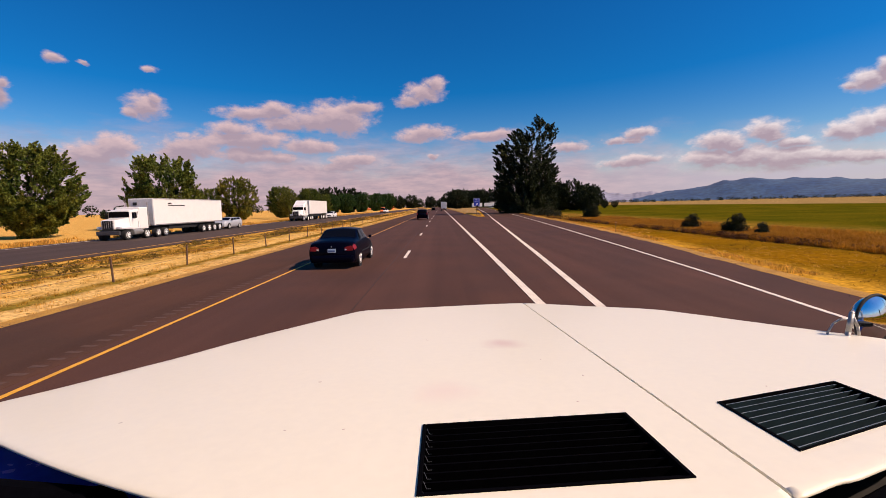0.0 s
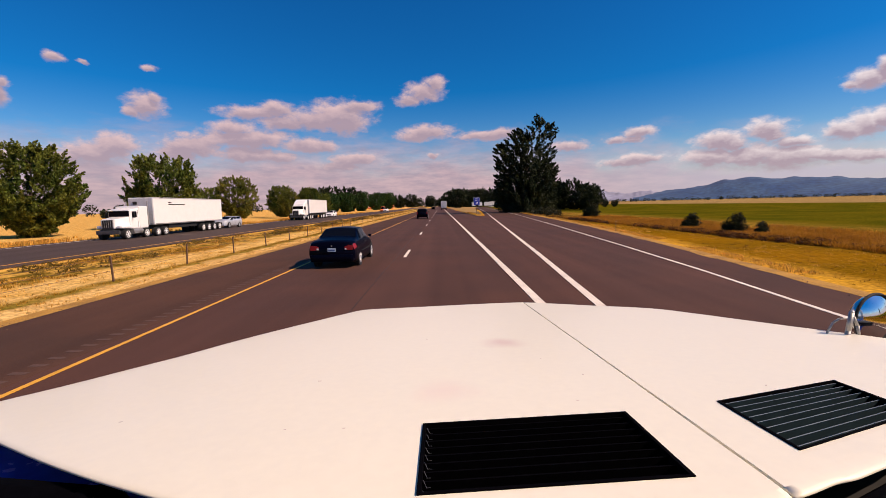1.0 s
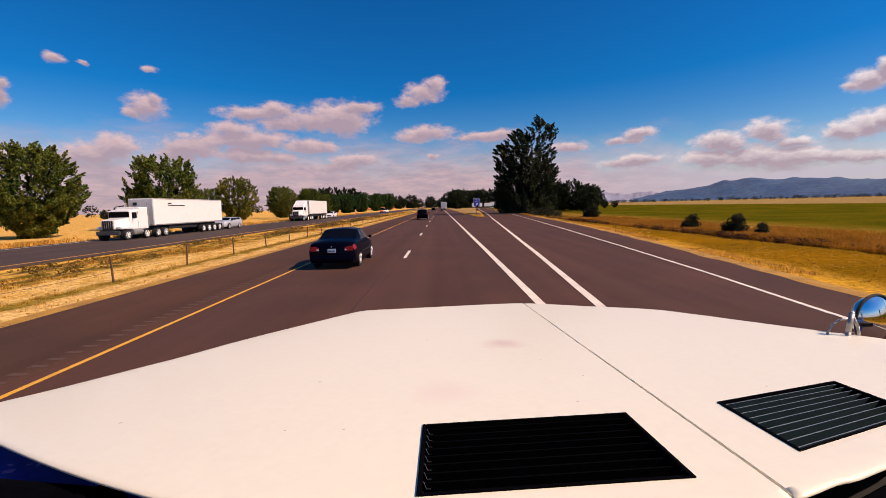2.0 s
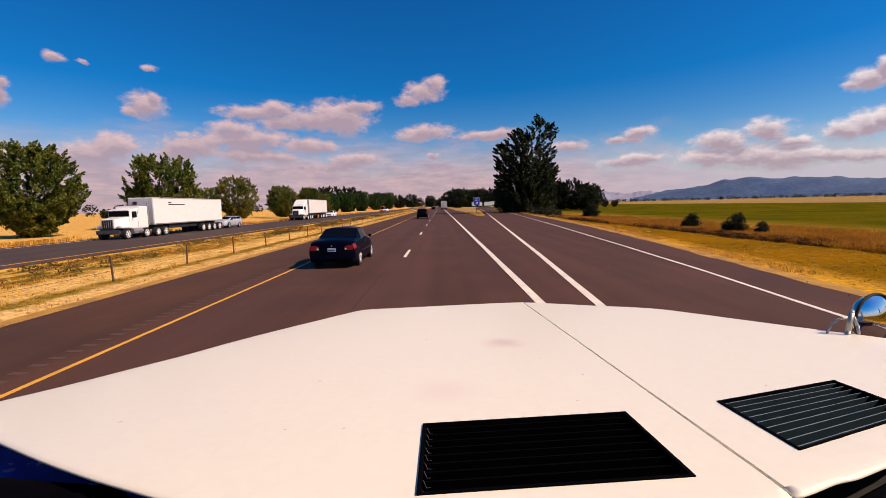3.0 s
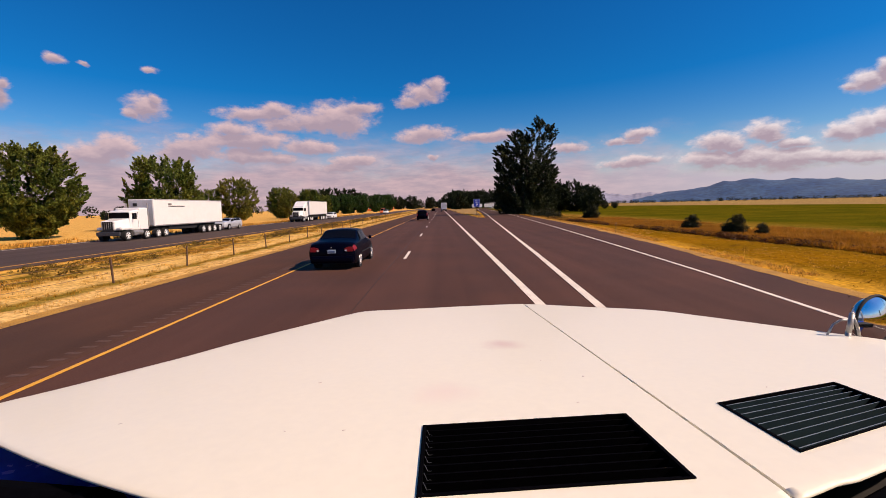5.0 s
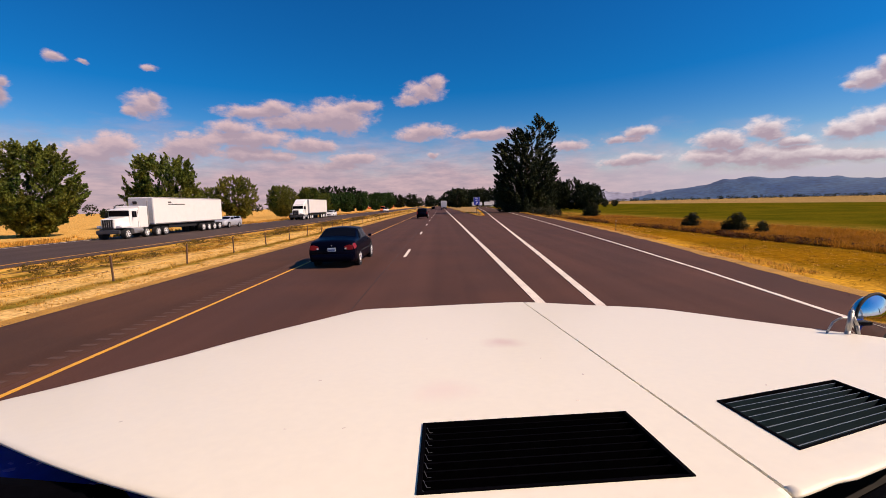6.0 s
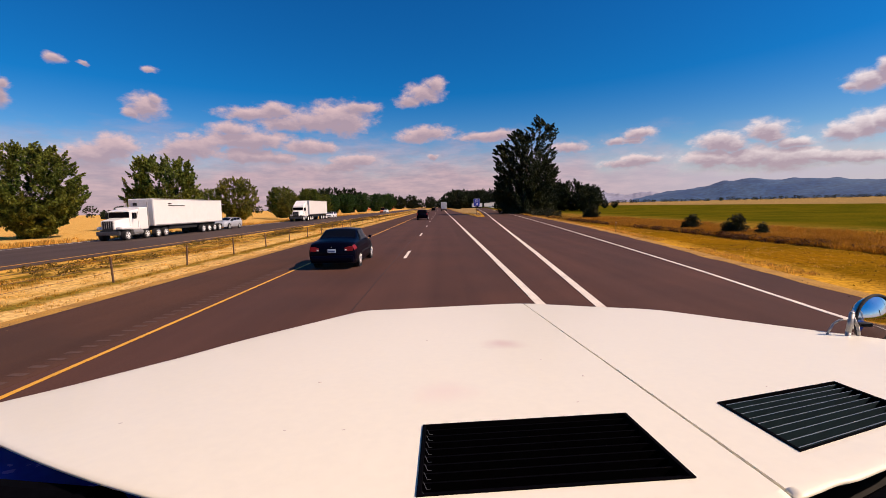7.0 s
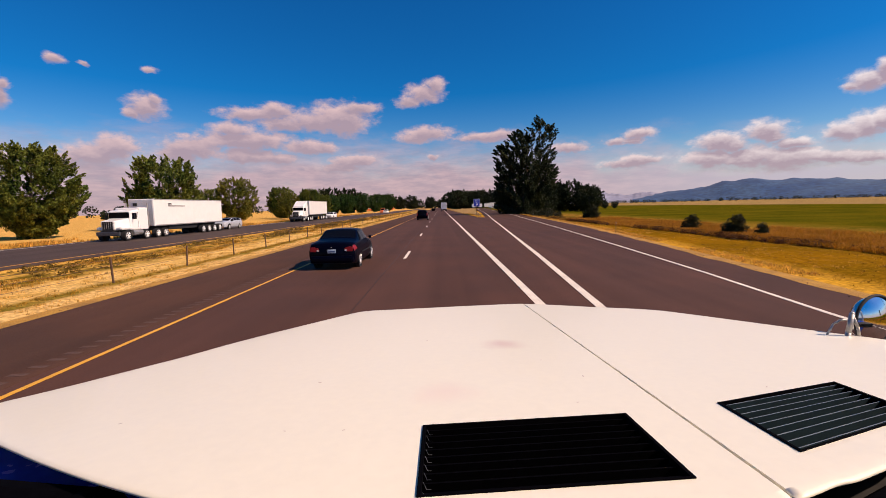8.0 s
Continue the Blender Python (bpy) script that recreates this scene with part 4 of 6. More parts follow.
OUTLINE = ((-0.925, 0.780), (-0.713, 0.655), (-0.531, 0.554), (-0.359, 0.473), (-0.100, 0.372), (0.150, 0.360), (0.360, 0.422), (0.441, 0.453), (0.507, 0.475), (0.800, 0.610), (1.200, 0.900),
           (1.270, 1.020), (1.239, 1.161), (1.193, 1.262), (1.143, 1.369), (1.073, 1.537), (1.012, 1.680), (0.916, 1.855), (0.691, 2.003), (0.554, 2.099), (0.400, 2.181), (0.163, 2.157),
           (-0.068, 2.112), (-0.235, 2.084), (-0.387, 2.071), (-0.460, 1.963), (-0.543, 1.797), (-0.664, 1.562), (-0.735, 1.411), (-0.795, 1.259), (-0.865, 1.133), (-0.923, 1.032), (-0.965, 0.972),
           (-1.001, 0.930), (-1.015, 0.890), (-0.985, 0.815))
SEAM, SEAM_LEAN = 0.359, 0.024
VENTS = (((-0.033, 0.443), (0.287, 0.466), (0.291, 0.662), (-0.034, 0.635)), ((0.458, 0.522), (0.735, 0.631), (0.751, 0.792), (0.467, 0.699)))


def smooth_outline(n):
    pts = [Vector(p) for p in OUTLINE]
    out = []
    m = len(pts)
    per = n // m
    for i in range(m):
        p0, p1, p2, p3 = pts[i - 1], pts[i], pts[(i + 1) % m], pts[(i + 2) % m]
        for k in range(per):
            t = k / per
            out.append(0.5 * ((2 * p1) + (p2 - p0) * t + (2 * p0 - 5 * p1 + 4 * p2 - p3) * t * t + (3 * p1 - p0 - 3 * p2 + p3) * t ** 3))
    return out


TUCK = {0.995: 0.985, 0.985: 0.96, 0.98: 0.93}


def bonnet_shell(lift=0.0, skirt=0.55):
    """The bonnet's skin: a gently crowned top that rolls over into sides and nose."""
    bm = bmesh.new()
    ring = smooth_outline(175)
    mid = Vector((0.2, 0.95))
    rings = []
    steps = [(f, 0.0) for f in (0.15, 0.3, 0.45, 0.6, 0.72, 0.82, 0.9, 0.95)] + [(0.975, 0.001), (0.99, 0.003), (1.0, 0.008), (1.003, 0.018), (0.995, 0.045), (0.985, 0.12), (0.98, skirt)]
    for f, full in steps:
        row = []
        for p in ring:
            drop = full
            q = mid + (p - mid) * f
            rear = p.y < 0.84 and abs(p.x - 0.2) < 1.2
            if rear and f <= 1.003 and f not in TUCK:
                drop = drop * 0.3
            if f in TUCK and p.y < 0.84 and abs(p.x - 0.2) < 1.2:   # the rear edge is a thin lip
                q = mid + (p - mid) * TUCK[f]
                drop = min(drop, 0.014)
            row.append(bm.verts.new((q.x, q.y, bonnet_z(*q) - drop + lift)))
        rings.append(row)
    centre = bm.verts.new((mid.x, mid.y, bonnet_z(*mid) + lift))
    n = len(ring)
    for k in range(n):
        bm.faces.new((centre, rings[0][k], rings[0][(k + 1) % n]))
        for a, b in zip(rings, rings[1:]):
            bm.faces.new((a[k], b[k], b[(k + 1) % n], a[(k + 1) % n]))
    return bm


def cut_line(bm, p, q, around=None, **kw):
    d = Vector((q[0] - p[0], q[1] - p[1], 0))
    geom = bm.verts[:] + bm.edges[:] + bm.faces[:]
    if around:      # only the faces that the opening touches
        lo, hi = [min(c[k] for c in around) for k in (0, 1)], [max(c[k] for c in around) for k in (0, 1)]
        faces = [f for f in bm.faces if all(min(v.co[k] for v in f.verts) < hi[k] + 0.01 and max(v.co[k] for v in f.verts) > lo[k] - 0.01 for k in (0, 1))]
        geom = list({v for f in faces for v in f.verts}) + list({e for f in faces for e in f.edges}) + faces
    bmesh.ops.bisect_plane(bm, geom=geom, dist=1e-5, plane_co=(p[0], p[1], 0), plane_no=Vector((-d.y, d.x, 0)).normalized(), **kw)


def inside(quad, x, y):
    return all((b[0] - a[0]) * (y - a[1]) - (b[1] - a[1]) * (x - a[0]) > 0 for a, b in zip(quad, quad[1:] + quad[:1]))


def truck():
    top = thing("truck", pose(0, EYE.y, 0), "cream-white truck bonnet with two black louvred vents", "truck")
    for side in (-1, 1):
        bm = bonnet_shell()
        for quad in VENTS:
            for a, b in zip(quad, quad[1:] + quad[:1]):
                cut_line(bm, a, b, quad)
            gone = [f for f in bm.faces if f.calc_center_median().z > 1.6 and inside(quad, *f.calc_center_median().xy)]
            bmesh.ops.delete(bm, geom=gone, context='FACES')
        cut_line(bm, (SEAM + side * 0.0027, 0), (SEAM + side * 0.0027 + 3 * SEAM_LEAN, 3), clear_inner=side < 0, clear_outer=side > 0)
        half = part("bonnet_half", bm, HOOD, top, "smooth cream-white painted panel")
        for poly in half.data.polygons:      # flat where the panel is flat, smooth over the crowned side and the rolled rim
            poly.use_smooth = poly.center.x < -0.13 or any(abs(half.data.vertices[i].co.z - bonnet_z(*half.data.vertices[i].co.xy)) > 5e-4 for i in poly.vertices)
        e = half.modifiers.new("thickness", 'SOLIDIFY')
        e.thickness, e.offset = 0.006, -1
    bm = bmesh.new()
    quad = [bm.verts.new((x, y, bonnet_z(x, y) - 0.022)) for x, y in ((SEAM + d + SEAM_LEAN * y, y) for d, y in ((-0.012, 0.42), (0.012, 0.42), (0.012, 2.12), (-0.012, 2.12)))]
    deep = [bm.verts.new(v.co - Vector((0, 0, 0.01))) for v in quad]
    bm.faces.new(quad)
    bm.faces.new(deep[::-1])
    for k in range(4):
        bm.faces.new((quad[k], quad[(k + 1) % 4], deep[(k + 1) % 4], deep[k]))
    part("seam_strip", bm, RUBBER, top, "dark gap between the bonnet halves")
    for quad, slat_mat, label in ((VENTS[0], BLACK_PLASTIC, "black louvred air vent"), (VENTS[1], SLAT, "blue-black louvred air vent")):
        a, b, c, d = (Vector((x, y, bonnet_z(x, y))) for x, y in quad)
        bm = bmesh.new()
        # tray under the opening
        rim = [bm.verts.new(p + Vector((0, 0, -0.002))) for p in (a, b, c, d)]
        floor = [bm.verts.new(p + Vector((0, 0, -0.05))) for p in (a, b, c, d)]
        bm.faces.new(floor)
        for k in range(4):
            bm.faces.new((rim[k], rim[(k + 1) % 4], floor[(k + 1) % 4], floor[k]))
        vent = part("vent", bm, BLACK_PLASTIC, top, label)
        bm = bmesh.new()
        cen = (a + b + c + d) / 4
        outer = [p + (p - cen).normalized() * 0.002 + Vector((0, 0, 0.002)) for p in (a, b, c, d)]
        inner = [p + (cen - p).normalized() * 0.004 + Vector((0, 0, 0.002)) for p in (a, b, c, d)]
        vo, vi = [bm.verts.new(p) for p in outer], [bm.verts.new(p) for p in inner]
        lo, li = [bm.verts.new(p - Vector((0, 0, 0.012))) for p in outer], [bm.verts.new(p - Vector((0, 0, 0.02))) for p in inner]
        for k in range(4):
            j = (k + 1) % 4
            for q in ((vo[k], vo[j], vi[j], vi[k]), (vo[j], vo[k], lo[k], lo[j]), (vi[k], vi[j], li[j], li[k])):
                bm.faces.new(q)
        part("frame", bm, BLACK_PLASTIC, vent)
        count = 9
        for k in range(count):
            f = (k + 0.5) / count
            bm = bmesh.new()
            pts = []
            for df, dz in (((-0.006, -0.001), (0.006, -0.001), (0.03, -0.034), (0.015, -0.036)) if slat_mat is SLAT else ((-0.008, -0.003), (0.008, -0.003), (0.03, -0.034), (0.016, -0.036))):
                p, q = a.lerp(d, f + df), b.lerp(c, f + df)
                p, q = p.lerp(q, 0.004), q.lerp(p, 0.004)
                pts.append((bm.verts.new(p + Vector((0, 0, dz))), bm.verts.new(q + Vector((0, 0, dz)))))
            for (p, q), (r, t) in zip(pts, pts[1:] + pts[:1]):
                bm.faces.new((p, q, t, r))
            bm.faces.new([p for p, _ in pts])
            bm.faces.new([q for _, q in pts][::-1])
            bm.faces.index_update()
            # second vent: top face gets the sunlit colour, other faces the shaded one
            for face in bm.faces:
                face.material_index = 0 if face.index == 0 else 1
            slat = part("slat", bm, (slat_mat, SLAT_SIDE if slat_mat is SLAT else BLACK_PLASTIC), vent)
            if slat_mat is not SLAT:
                p = a.lerp(d, f) + Vector((0.005, 0, -0.001))
                clip = bmesh.new()
                cyl(clip, p, p + Vector((0.004, -0.008, -0.004)), 0.0004, 0.0004, 6)
                cyl(clip, p + Vector((0.004, -0.008, -0.004)), p + Vector((0.009, -0.0078, -0.004)), 0.0003, 0.0003, 6)
                part("slat_clip", clip, SLAT_CLIP, slat, "worn grey clip at the slat's end")
    # specks of dirt on the paint
    r = random.Random(4)
    for k in range(16):
        x, y = r.uniform(-0.5, 0.95), r.uniform(0.5, 1.75)
        if any(inside(q, x, y) for q in VENTS) or not -0.3 - 0.25 * y < x - 0.2 < 0.95 - 0.3 * y:
            continue
        size = r.uniform(0.0012, 0.0028)
        bm = bmesh.new()
        bmesh.ops.create_icosphere(bm, subdivisions=1, radius=size, matrix=Matrix.Translation((x, y, bonnet_z(x, y))) @ Matrix.Rotation(r.uniform(0, 3), 4, 'Z') @ Matrix.Diagonal((1.8, 0.8, 0.3, 1)))
        part("dirt_speck", bm, SMUDGE, top, "small dirt speck")
    # the cowl behind the bonnet, its wiper, and the body that carries it
    part("cowl", boxed(-0.84, 1.50, 0.26, 0.74, 0.98, 1.77, bevel=0.03), COWL, top, "dark blue cowl panel below the windscreen")
    bm = bmesh.new()
    left = [bm.verts.new((x, y, z)) for x, y, z in ((-0.86, 0.82, 1.765), (0.0, 0.60, 1.80), (0.05, 0.25, 1.80), (-0.86, 0.25, 1.80))]
    bm.faces.new(left)
    low = [bm.verts.new(v.co - Vector((0, 0, 0.1))) for v in left]
    bm.faces.new(low[::-1])
    for k in range(4):
        bm.faces.new((left[k], left[(k + 1) % 4], low[(k + 1) % 4], low[k]))
    part("cowl_corner", bm, COWL, top, "glossy dark blue cowl corner")
    bm = bmesh.new()
    cyl(bm, (-0.86, 0.585, 1.80), (-0.47, 0.525, 1.80), 0.04, 0.04, 12)
    bmesh.ops.create_uvsphere(bm, u_segments=14, v_segments=8, radius=0.045, matrix=Matrix.Translation((-0.465, 0.52, 1.80)))
    box(bm, -0.86, -0.40, 0.25, 0.545, 1.785, 1.812, bevel=0.01)
    part("wiper_arm", bm, BLACK_PLASTIC, top, "black wiper arm at rest")
    bm = bmesh.new()
    cyl(bm, (0.34, 0.375, 1.855), (1.0, 0.675, 1.83), 0.019, 0.019, 12)
    part("cowl_seal", bm, BLACK_PLASTIC, top, "black rubber seal along the bonnet's rear edge")
    bm = bmesh.new()
    plate = [bm.verts.new(p) for p in ((0.06, 0.25, 1.79), (1.5, 0.25, 1.76), (1.5, 1.0, 1.76), (0.06, 0.60, 1.79))]
    below = [bm.verts.new(v.co - Vector((0, 0, 0.05))) for v in plate]
    bm.faces.new(plate)
    bm.faces.new(below[::-1])
    for k in range(4):
        bm.faces.new((plate[k], plate[(k + 1) % 4], below[(k + 1) % 4], below[k]))
    part("cowl_corner", bm, mat("brown_black_cowl", (0.008, 0.007, 0.006), 0.6, 0.3, 4.0), top, "dull brown-black cowl corner")
    part("chassis", boxed(-0.4, 0.9, -1.4, 1.95, 0.5, 0.82, bevel=0.03), RUBBER, top)
    part("bumper", boxed(-0.75, 1.45, 2.05, 2.25, 0.45, 0.78, bevel=0.04), CHROME, top, "chromed steel bumper")
    for x in (-0.72, 1.22):
        for y in (1.3, -2.2):
            road_wheel(top, x, y, 0.47, 0.26, STEEL, 6)
    part("engine_side", boxed(-0.72, 1.12, 0.70, 1.98, 0.80, 1.66, bevel=0.05), HOOD, top, "cream-white engine side panels")
    grille = part("grille", boxed(-0.25, 0.99, 2.02, 2.10, 0.85, 1.50, bevel=0.03), RUBBER, top, "dark grille with bright bars")
    for k in range(11):
        part("grille_bar", boxed(-0.21 + 0.112 * k, -0.17 + 0.112 * k, 2.09, 2.12, 0.88, 1.47, bevel=0.006), CHROME, grille)
    for x in (-0.55, 1.05):
        part("headlamp", cyl(bmesh.new(), (x, 2.0, 1.05), (x, 2.14, 1.05), 0.11, 0.10, 20), LENS, top, "round clear headlamp")
    for sg, x in ((-1, -0.72), (1, 1.22)):
        bm = bmesh.new()
        rows = []
        for k in range(15):
            a = radians(-8 + 196 * k / 14)
            c, t = 1.3 - 0.62 * math.cos(a), 0.47 + 0.60 * math.sin(a)
            rows.append([bm.verts.new((x + d, c, t - drop)) for d, drop in ((-0.24, 0.06), (-0.19, 0.0), (0.0, -0.02), (0.19, 0.0), (0.24, 0.06))])
        for p, q in zip(rows, rows[1:]):
            for j in range(4):
                bm.faces.new((p[j], q[j], q[j + 1], p[j + 1]))
        f = part("fender", bm, HOOD, top, "cream-white rounded front fender", smooth=True)
        f.modifiers.new("thickness", 'SOLIDIFY').thickness = 0.012
        part("running_board", boxed(x - 0.22, x + 0.22, -0.9, 0.66, 0.42, 0.47, bevel=0.01), RUBBER, top, "black running board")
    # the cab round the eye: floor, rear wall, roof, pillars and doors
    part("cab_roof", boxed(-0.95, 1.7, -1.45, 0.06, 2.78, 2.88, bevel=0.04), HOOD, top, "cream-white cab roof")
    part("cab_rear_wall", boxed(-0.95, 1.7, -1.5, -1.4, 1.0, 2.78, bevel=0.02), HOOD, top, "cream-white rear wall of the cab")
    part("cab_floor", boxed(-0.95, 1.7, -1.45, 0.3, 0.92, 1.0, bevel=0.01), RUBBER, top, "black cab floor")
    part("dashboard", boxed(-0.88, 1.62, 0.06, 0.30, 1.02, 1.74, bevel=0.05), RUBBER, top, "black dashboard")
    for x in (-0.95, 1.64):
        part("rear_quarter", boxed(x, x + 0.06, -1.42, -1.05, 1.85, 2.80, bevel=0.02), HOOD, top, "cream-white rear quarter panel")
        part("window_rail", boxed(x, x + 0.06, -1.05, 0.06, 2.68, 2.80, bevel=0.01), HOOD, top)
        part("door", boxed(x, x + 0.06, -1.4, 0.24, 0.95, 1.85, bevel=0.02), HOOD, top, "cream-white cab door")
        part("pillar", cyl(bmesh.new(), (x + 0.03, 0.22, 1.83), (x + 0.03, 0.02, 2.80), 0.035, 0.035, 8), HOOD, top, "windscreen pillar")
    part("frame_rail", boxed(-0.2, 0.7, -3.0, 0.4, 0.6, 0.9, bevel=0.02), RUBBER, top, "black steel frame")
    # bonnet mirror on its looped bracket
    cen, nrm = Vector((1.296, 1.25, 1.828)), Vector((0.22, -0.97, 0.03)).normalized()
    side, rad = nrm.cross(Vector((0, 0, 1))).normalized(), 0.074
    up = side.cross(nrm)

    def dish(depth, back):
        """A round cap: the convex glass, or the deeper shell behind it."""
        cap = bmesh.new()
        rows = []
        for k in range(13):
            f = k / 12
            w = depth * (1 - f * f) if not back else -depth * math.sqrt(max(0.0, 1 - f * f))
            rows.append([cap.verts.new(cen + nrm * w + (side * math.cos(a) + up * math.sin(a)) * rad * f) for a in (2 * math.pi * j / 40 for j in range(40))] if k else [cap.verts.new(cen + nrm * w)])
        for j in range(40):
            cap.faces.new((rows[0][0], rows[1][j], rows[1][(j + 1) % 40]))
            for p, q in zip(rows[1:], rows[2:]):
                cap.faces.new((p[j], q[j], q[(j + 1) % 40], p[(j + 1) % 40]))
        return cap

    shell = part("mirror_shell", dish(0.05, True), CHROME, top, "round chromed mirror shell", smooth=True)
    part("mirror_glass", dish(0.02, False), mat("mirror_glass", (0.72, 0.74, 0.76), 0.02, 0.02, 4.0, metal=1.0), shell, "convex mirror glass", smooth=True)
    bm = bmesh.new()
    ring = [cen + (side * math.cos(a) + up * math.sin(a)) * (rad + 0.002) for a in (2 * math.pi * k / 40 for k in range(40))]
    for p, q in zip(ring, ring[1:] + ring[:1]):
        cyl(bm, p, q, 0.0045, 0.0045, 8)
    part("mirror_rim", bm, RUBBER, shell, "black rubber rim")
    for pts, r, lab in ((((1.122, 1.22, 1.76), (1.128, 1.22, 1.80), (1.142, 1.22, 1.828), (1.16, 1.22, 1.84), (1.182, 1.22, 1.842)), 0.003, "chromed bracket loop"),
                        (((1.166, 1.20, 1.76), (1.170, 1.20, 1.81), (1.182, 1.205, 1.862)), 0.007, "chromed bracket stem"),
                        (((1.182, 1.20, 1.852), (1.196, 1.2, 1.825), (1.205, 1.2, 1.79), (1.208, 1.2, 1.76)), 0.004, "thin bracket stay")):
        bm = bmesh.new()
        for p, q in zip(pts, pts[1:]):
            cyl(bm, p, q, r, r, 10)
            bmesh.ops.create_uvsphere(bm, u_segments=10, v_segments=6, radius=r, matrix=Matrix.Translation(q))
        part("mirror_bracket", bm, STEEL, top, lab, smooth=True)




# ---- signs, poles and fence ----
def text_part(body, size, x, z, y, material, parent, align='CENTER', name="lettering"):
    cu = bpy.data.curves.new(name, 'FONT')
    cu.body, cu.size, cu.align_x, cu.align_y, cu.extrude = body, size, align, 'CENTER', 0.002
    tmp = bpy.data.objects.new(name, cu)
    me = bpy.data.meshes.new_from_object(tmp)
    bpy.data.objects.remove(tmp)
    me.materials.append(material)
    ob = new(name, me)
    ob.parent = parent
    ob.matrix_basis = pose(x, y, z, 90, 0, 0)
    return ob


def rounded_plate(w, h, r, y0, y1, zc):
    bm = bmesh.new()
    pts = []
    for cx, cz, a0 in ((w / 2 - r, h / 2 - r, 0), (-w / 2 + r, h / 2 - r, 90), (-w / 2 + r, -h / 2 + r, 180), (w / 2 - r, -h / 2 + r, 270)):
        for k in range(5):
            a = radians(a0 + 22.5 * k)
            pts.append((cx + r * math.cos(a), zc + cz + r * math.sin(a)))
    f = [bm.verts.new((x, y0, z)) for x, z in pts]
    b = [bm.verts.new((x, y1, z)) for x, z in pts]
    bm.faces.new(f)
    bm.faces.new(b[::-1])
    n = len(pts)
    for k in range(n):
        bm.faces.new((f[k], b[k], b[(k + 1) % n], f[(k + 1) % n]))
    return bm


def arrow(x, z, s, y, parent):
    bm = bmesh.new()
    shape = ((-0.5, -0.34), (-0.34, -0.5), (0.14, -0.02), (0.34, -0.22), (0.5, 0.5), (-0.22, 0.34), (-0.02, 0.14))
    f = [bm.verts.new((x + a * s, y - 0.002, z + c * s)) for a, c in shape]
    b = [bm.verts.new((x + a * s, y + 0.002, z + c * s)) for a, c in shape]
    bm.faces.new(f)
    bm.faces.new(b[::-1])
    for k in range(len(shape)):
        j = (k + 1) % len(shape)
        bm.faces.new((f[k], b[k], b[j], f[j]))
    part("arrow", bm, SIGN_WHITE, parent, "white diagonal arrow")


def rest_sign(x, y, w, h, z0, wide, label):
    top = thing("road_sign", pose(x, y, -0.06), label, "road sign", "rest area signs")
    part("post", boxed(-0.05, 0.05, 0.03, 0.13, -0.3, z0 + h * 0.9, bevel=0.008), STEEL if wide else RUST, top, "square steel post")
    zc = z0 + h / 2
    part("border", rounded_plate(w, h, 0.06, 0.004, 0.02, zc), SIGN_WHITE, top, "thin white border")
    panel = part("panel", rounded_plate(w - 0.05, h - 0.05, 0.05, -0.004, 0.003, zc), SIGN_BLUE, top, "blue sheet panel")
    if wide:
        text_part("REST", 0.33, -0.50, zc + 0.2, -0.008, SIGN_WHITE, panel, 'LEFT')
        text_part("AREA", 0.33, -0.46, zc - 0.2, -0.008, SIGN_WHITE, panel, 'LEFT')
        arrow(0.36, zc, 0.36, -0.008, panel)
    else:
        text_part("REST", 0.33, 0, zc + 0.52, -0.008, SIGN_WHITE, panel)
        text_part("AREA", 0.33, 0, zc + 0.12, -0.008, SIGN_WHITE, panel)
        arrow(0.05, zc - 0.4, 0.5, -0.008, panel)


rest_sign(7.8, -52.3, 1.22, 1.02, 2.32, True, "blue rest area sign with white arrow on one post")
rest_sign(7.9, 118.7, 1.32, 1.64, 2.1, False, "tall blue rest area sign standing on the grass nose")


def exit_sign():
    top = thing("road_sign", pose(9.9, 21.9, -0.06), "weathered amber exit speed sign on a rusty post", "road sign")
    part("post", boxed(-0.055, 0.055, 0.02, 0.10, -0.3, 3.36, bevel=0.01), RUST, top, "rusty steel post")
    part("border", rounded_plate(0.95, 1.22, 0.05, 0.0, 0.015, 2.74), SIGN_BLACK, top, "thin black border")
    panel = part("panel", rounded_plate(0.91, 1.18, 0.045, -0.008, -0.002, 2.74), SIGN_ORANGE, top, "faded amber sheet")
    text_part("EXIT", 0.27, 0, 3.14, -0.011, SIGN_BLACK, panel)
    text_part("30", 0.5, 0, 2.72, -0.011, SIGN_BLACK, panel)
    text_part("M.P.H.", 0.2, 0, 2.33, -0.011, SIGN_BLACK, panel)
    part("divider", boxed(-0.44, 0.44, -0.011, -0.009, 2.945, 2.965), SIGN_BLACK, panel)


exit_sign()


def marker(x, y, h, material, label):
    top = thing("marker_post", pose(x, y, -0.08), label, "marker post", "roadside marker posts")
    part("post", boxed(-0.02, 0.02, -0.014, 0.014, -0.2, h, bevel=0.008), material, top)
    part("reflector", boxed(-0.015, 0.015, -0.02, -0.015, h - 0.14, h - 0.06), MARKER_WHITE, top, "small pale reflector")


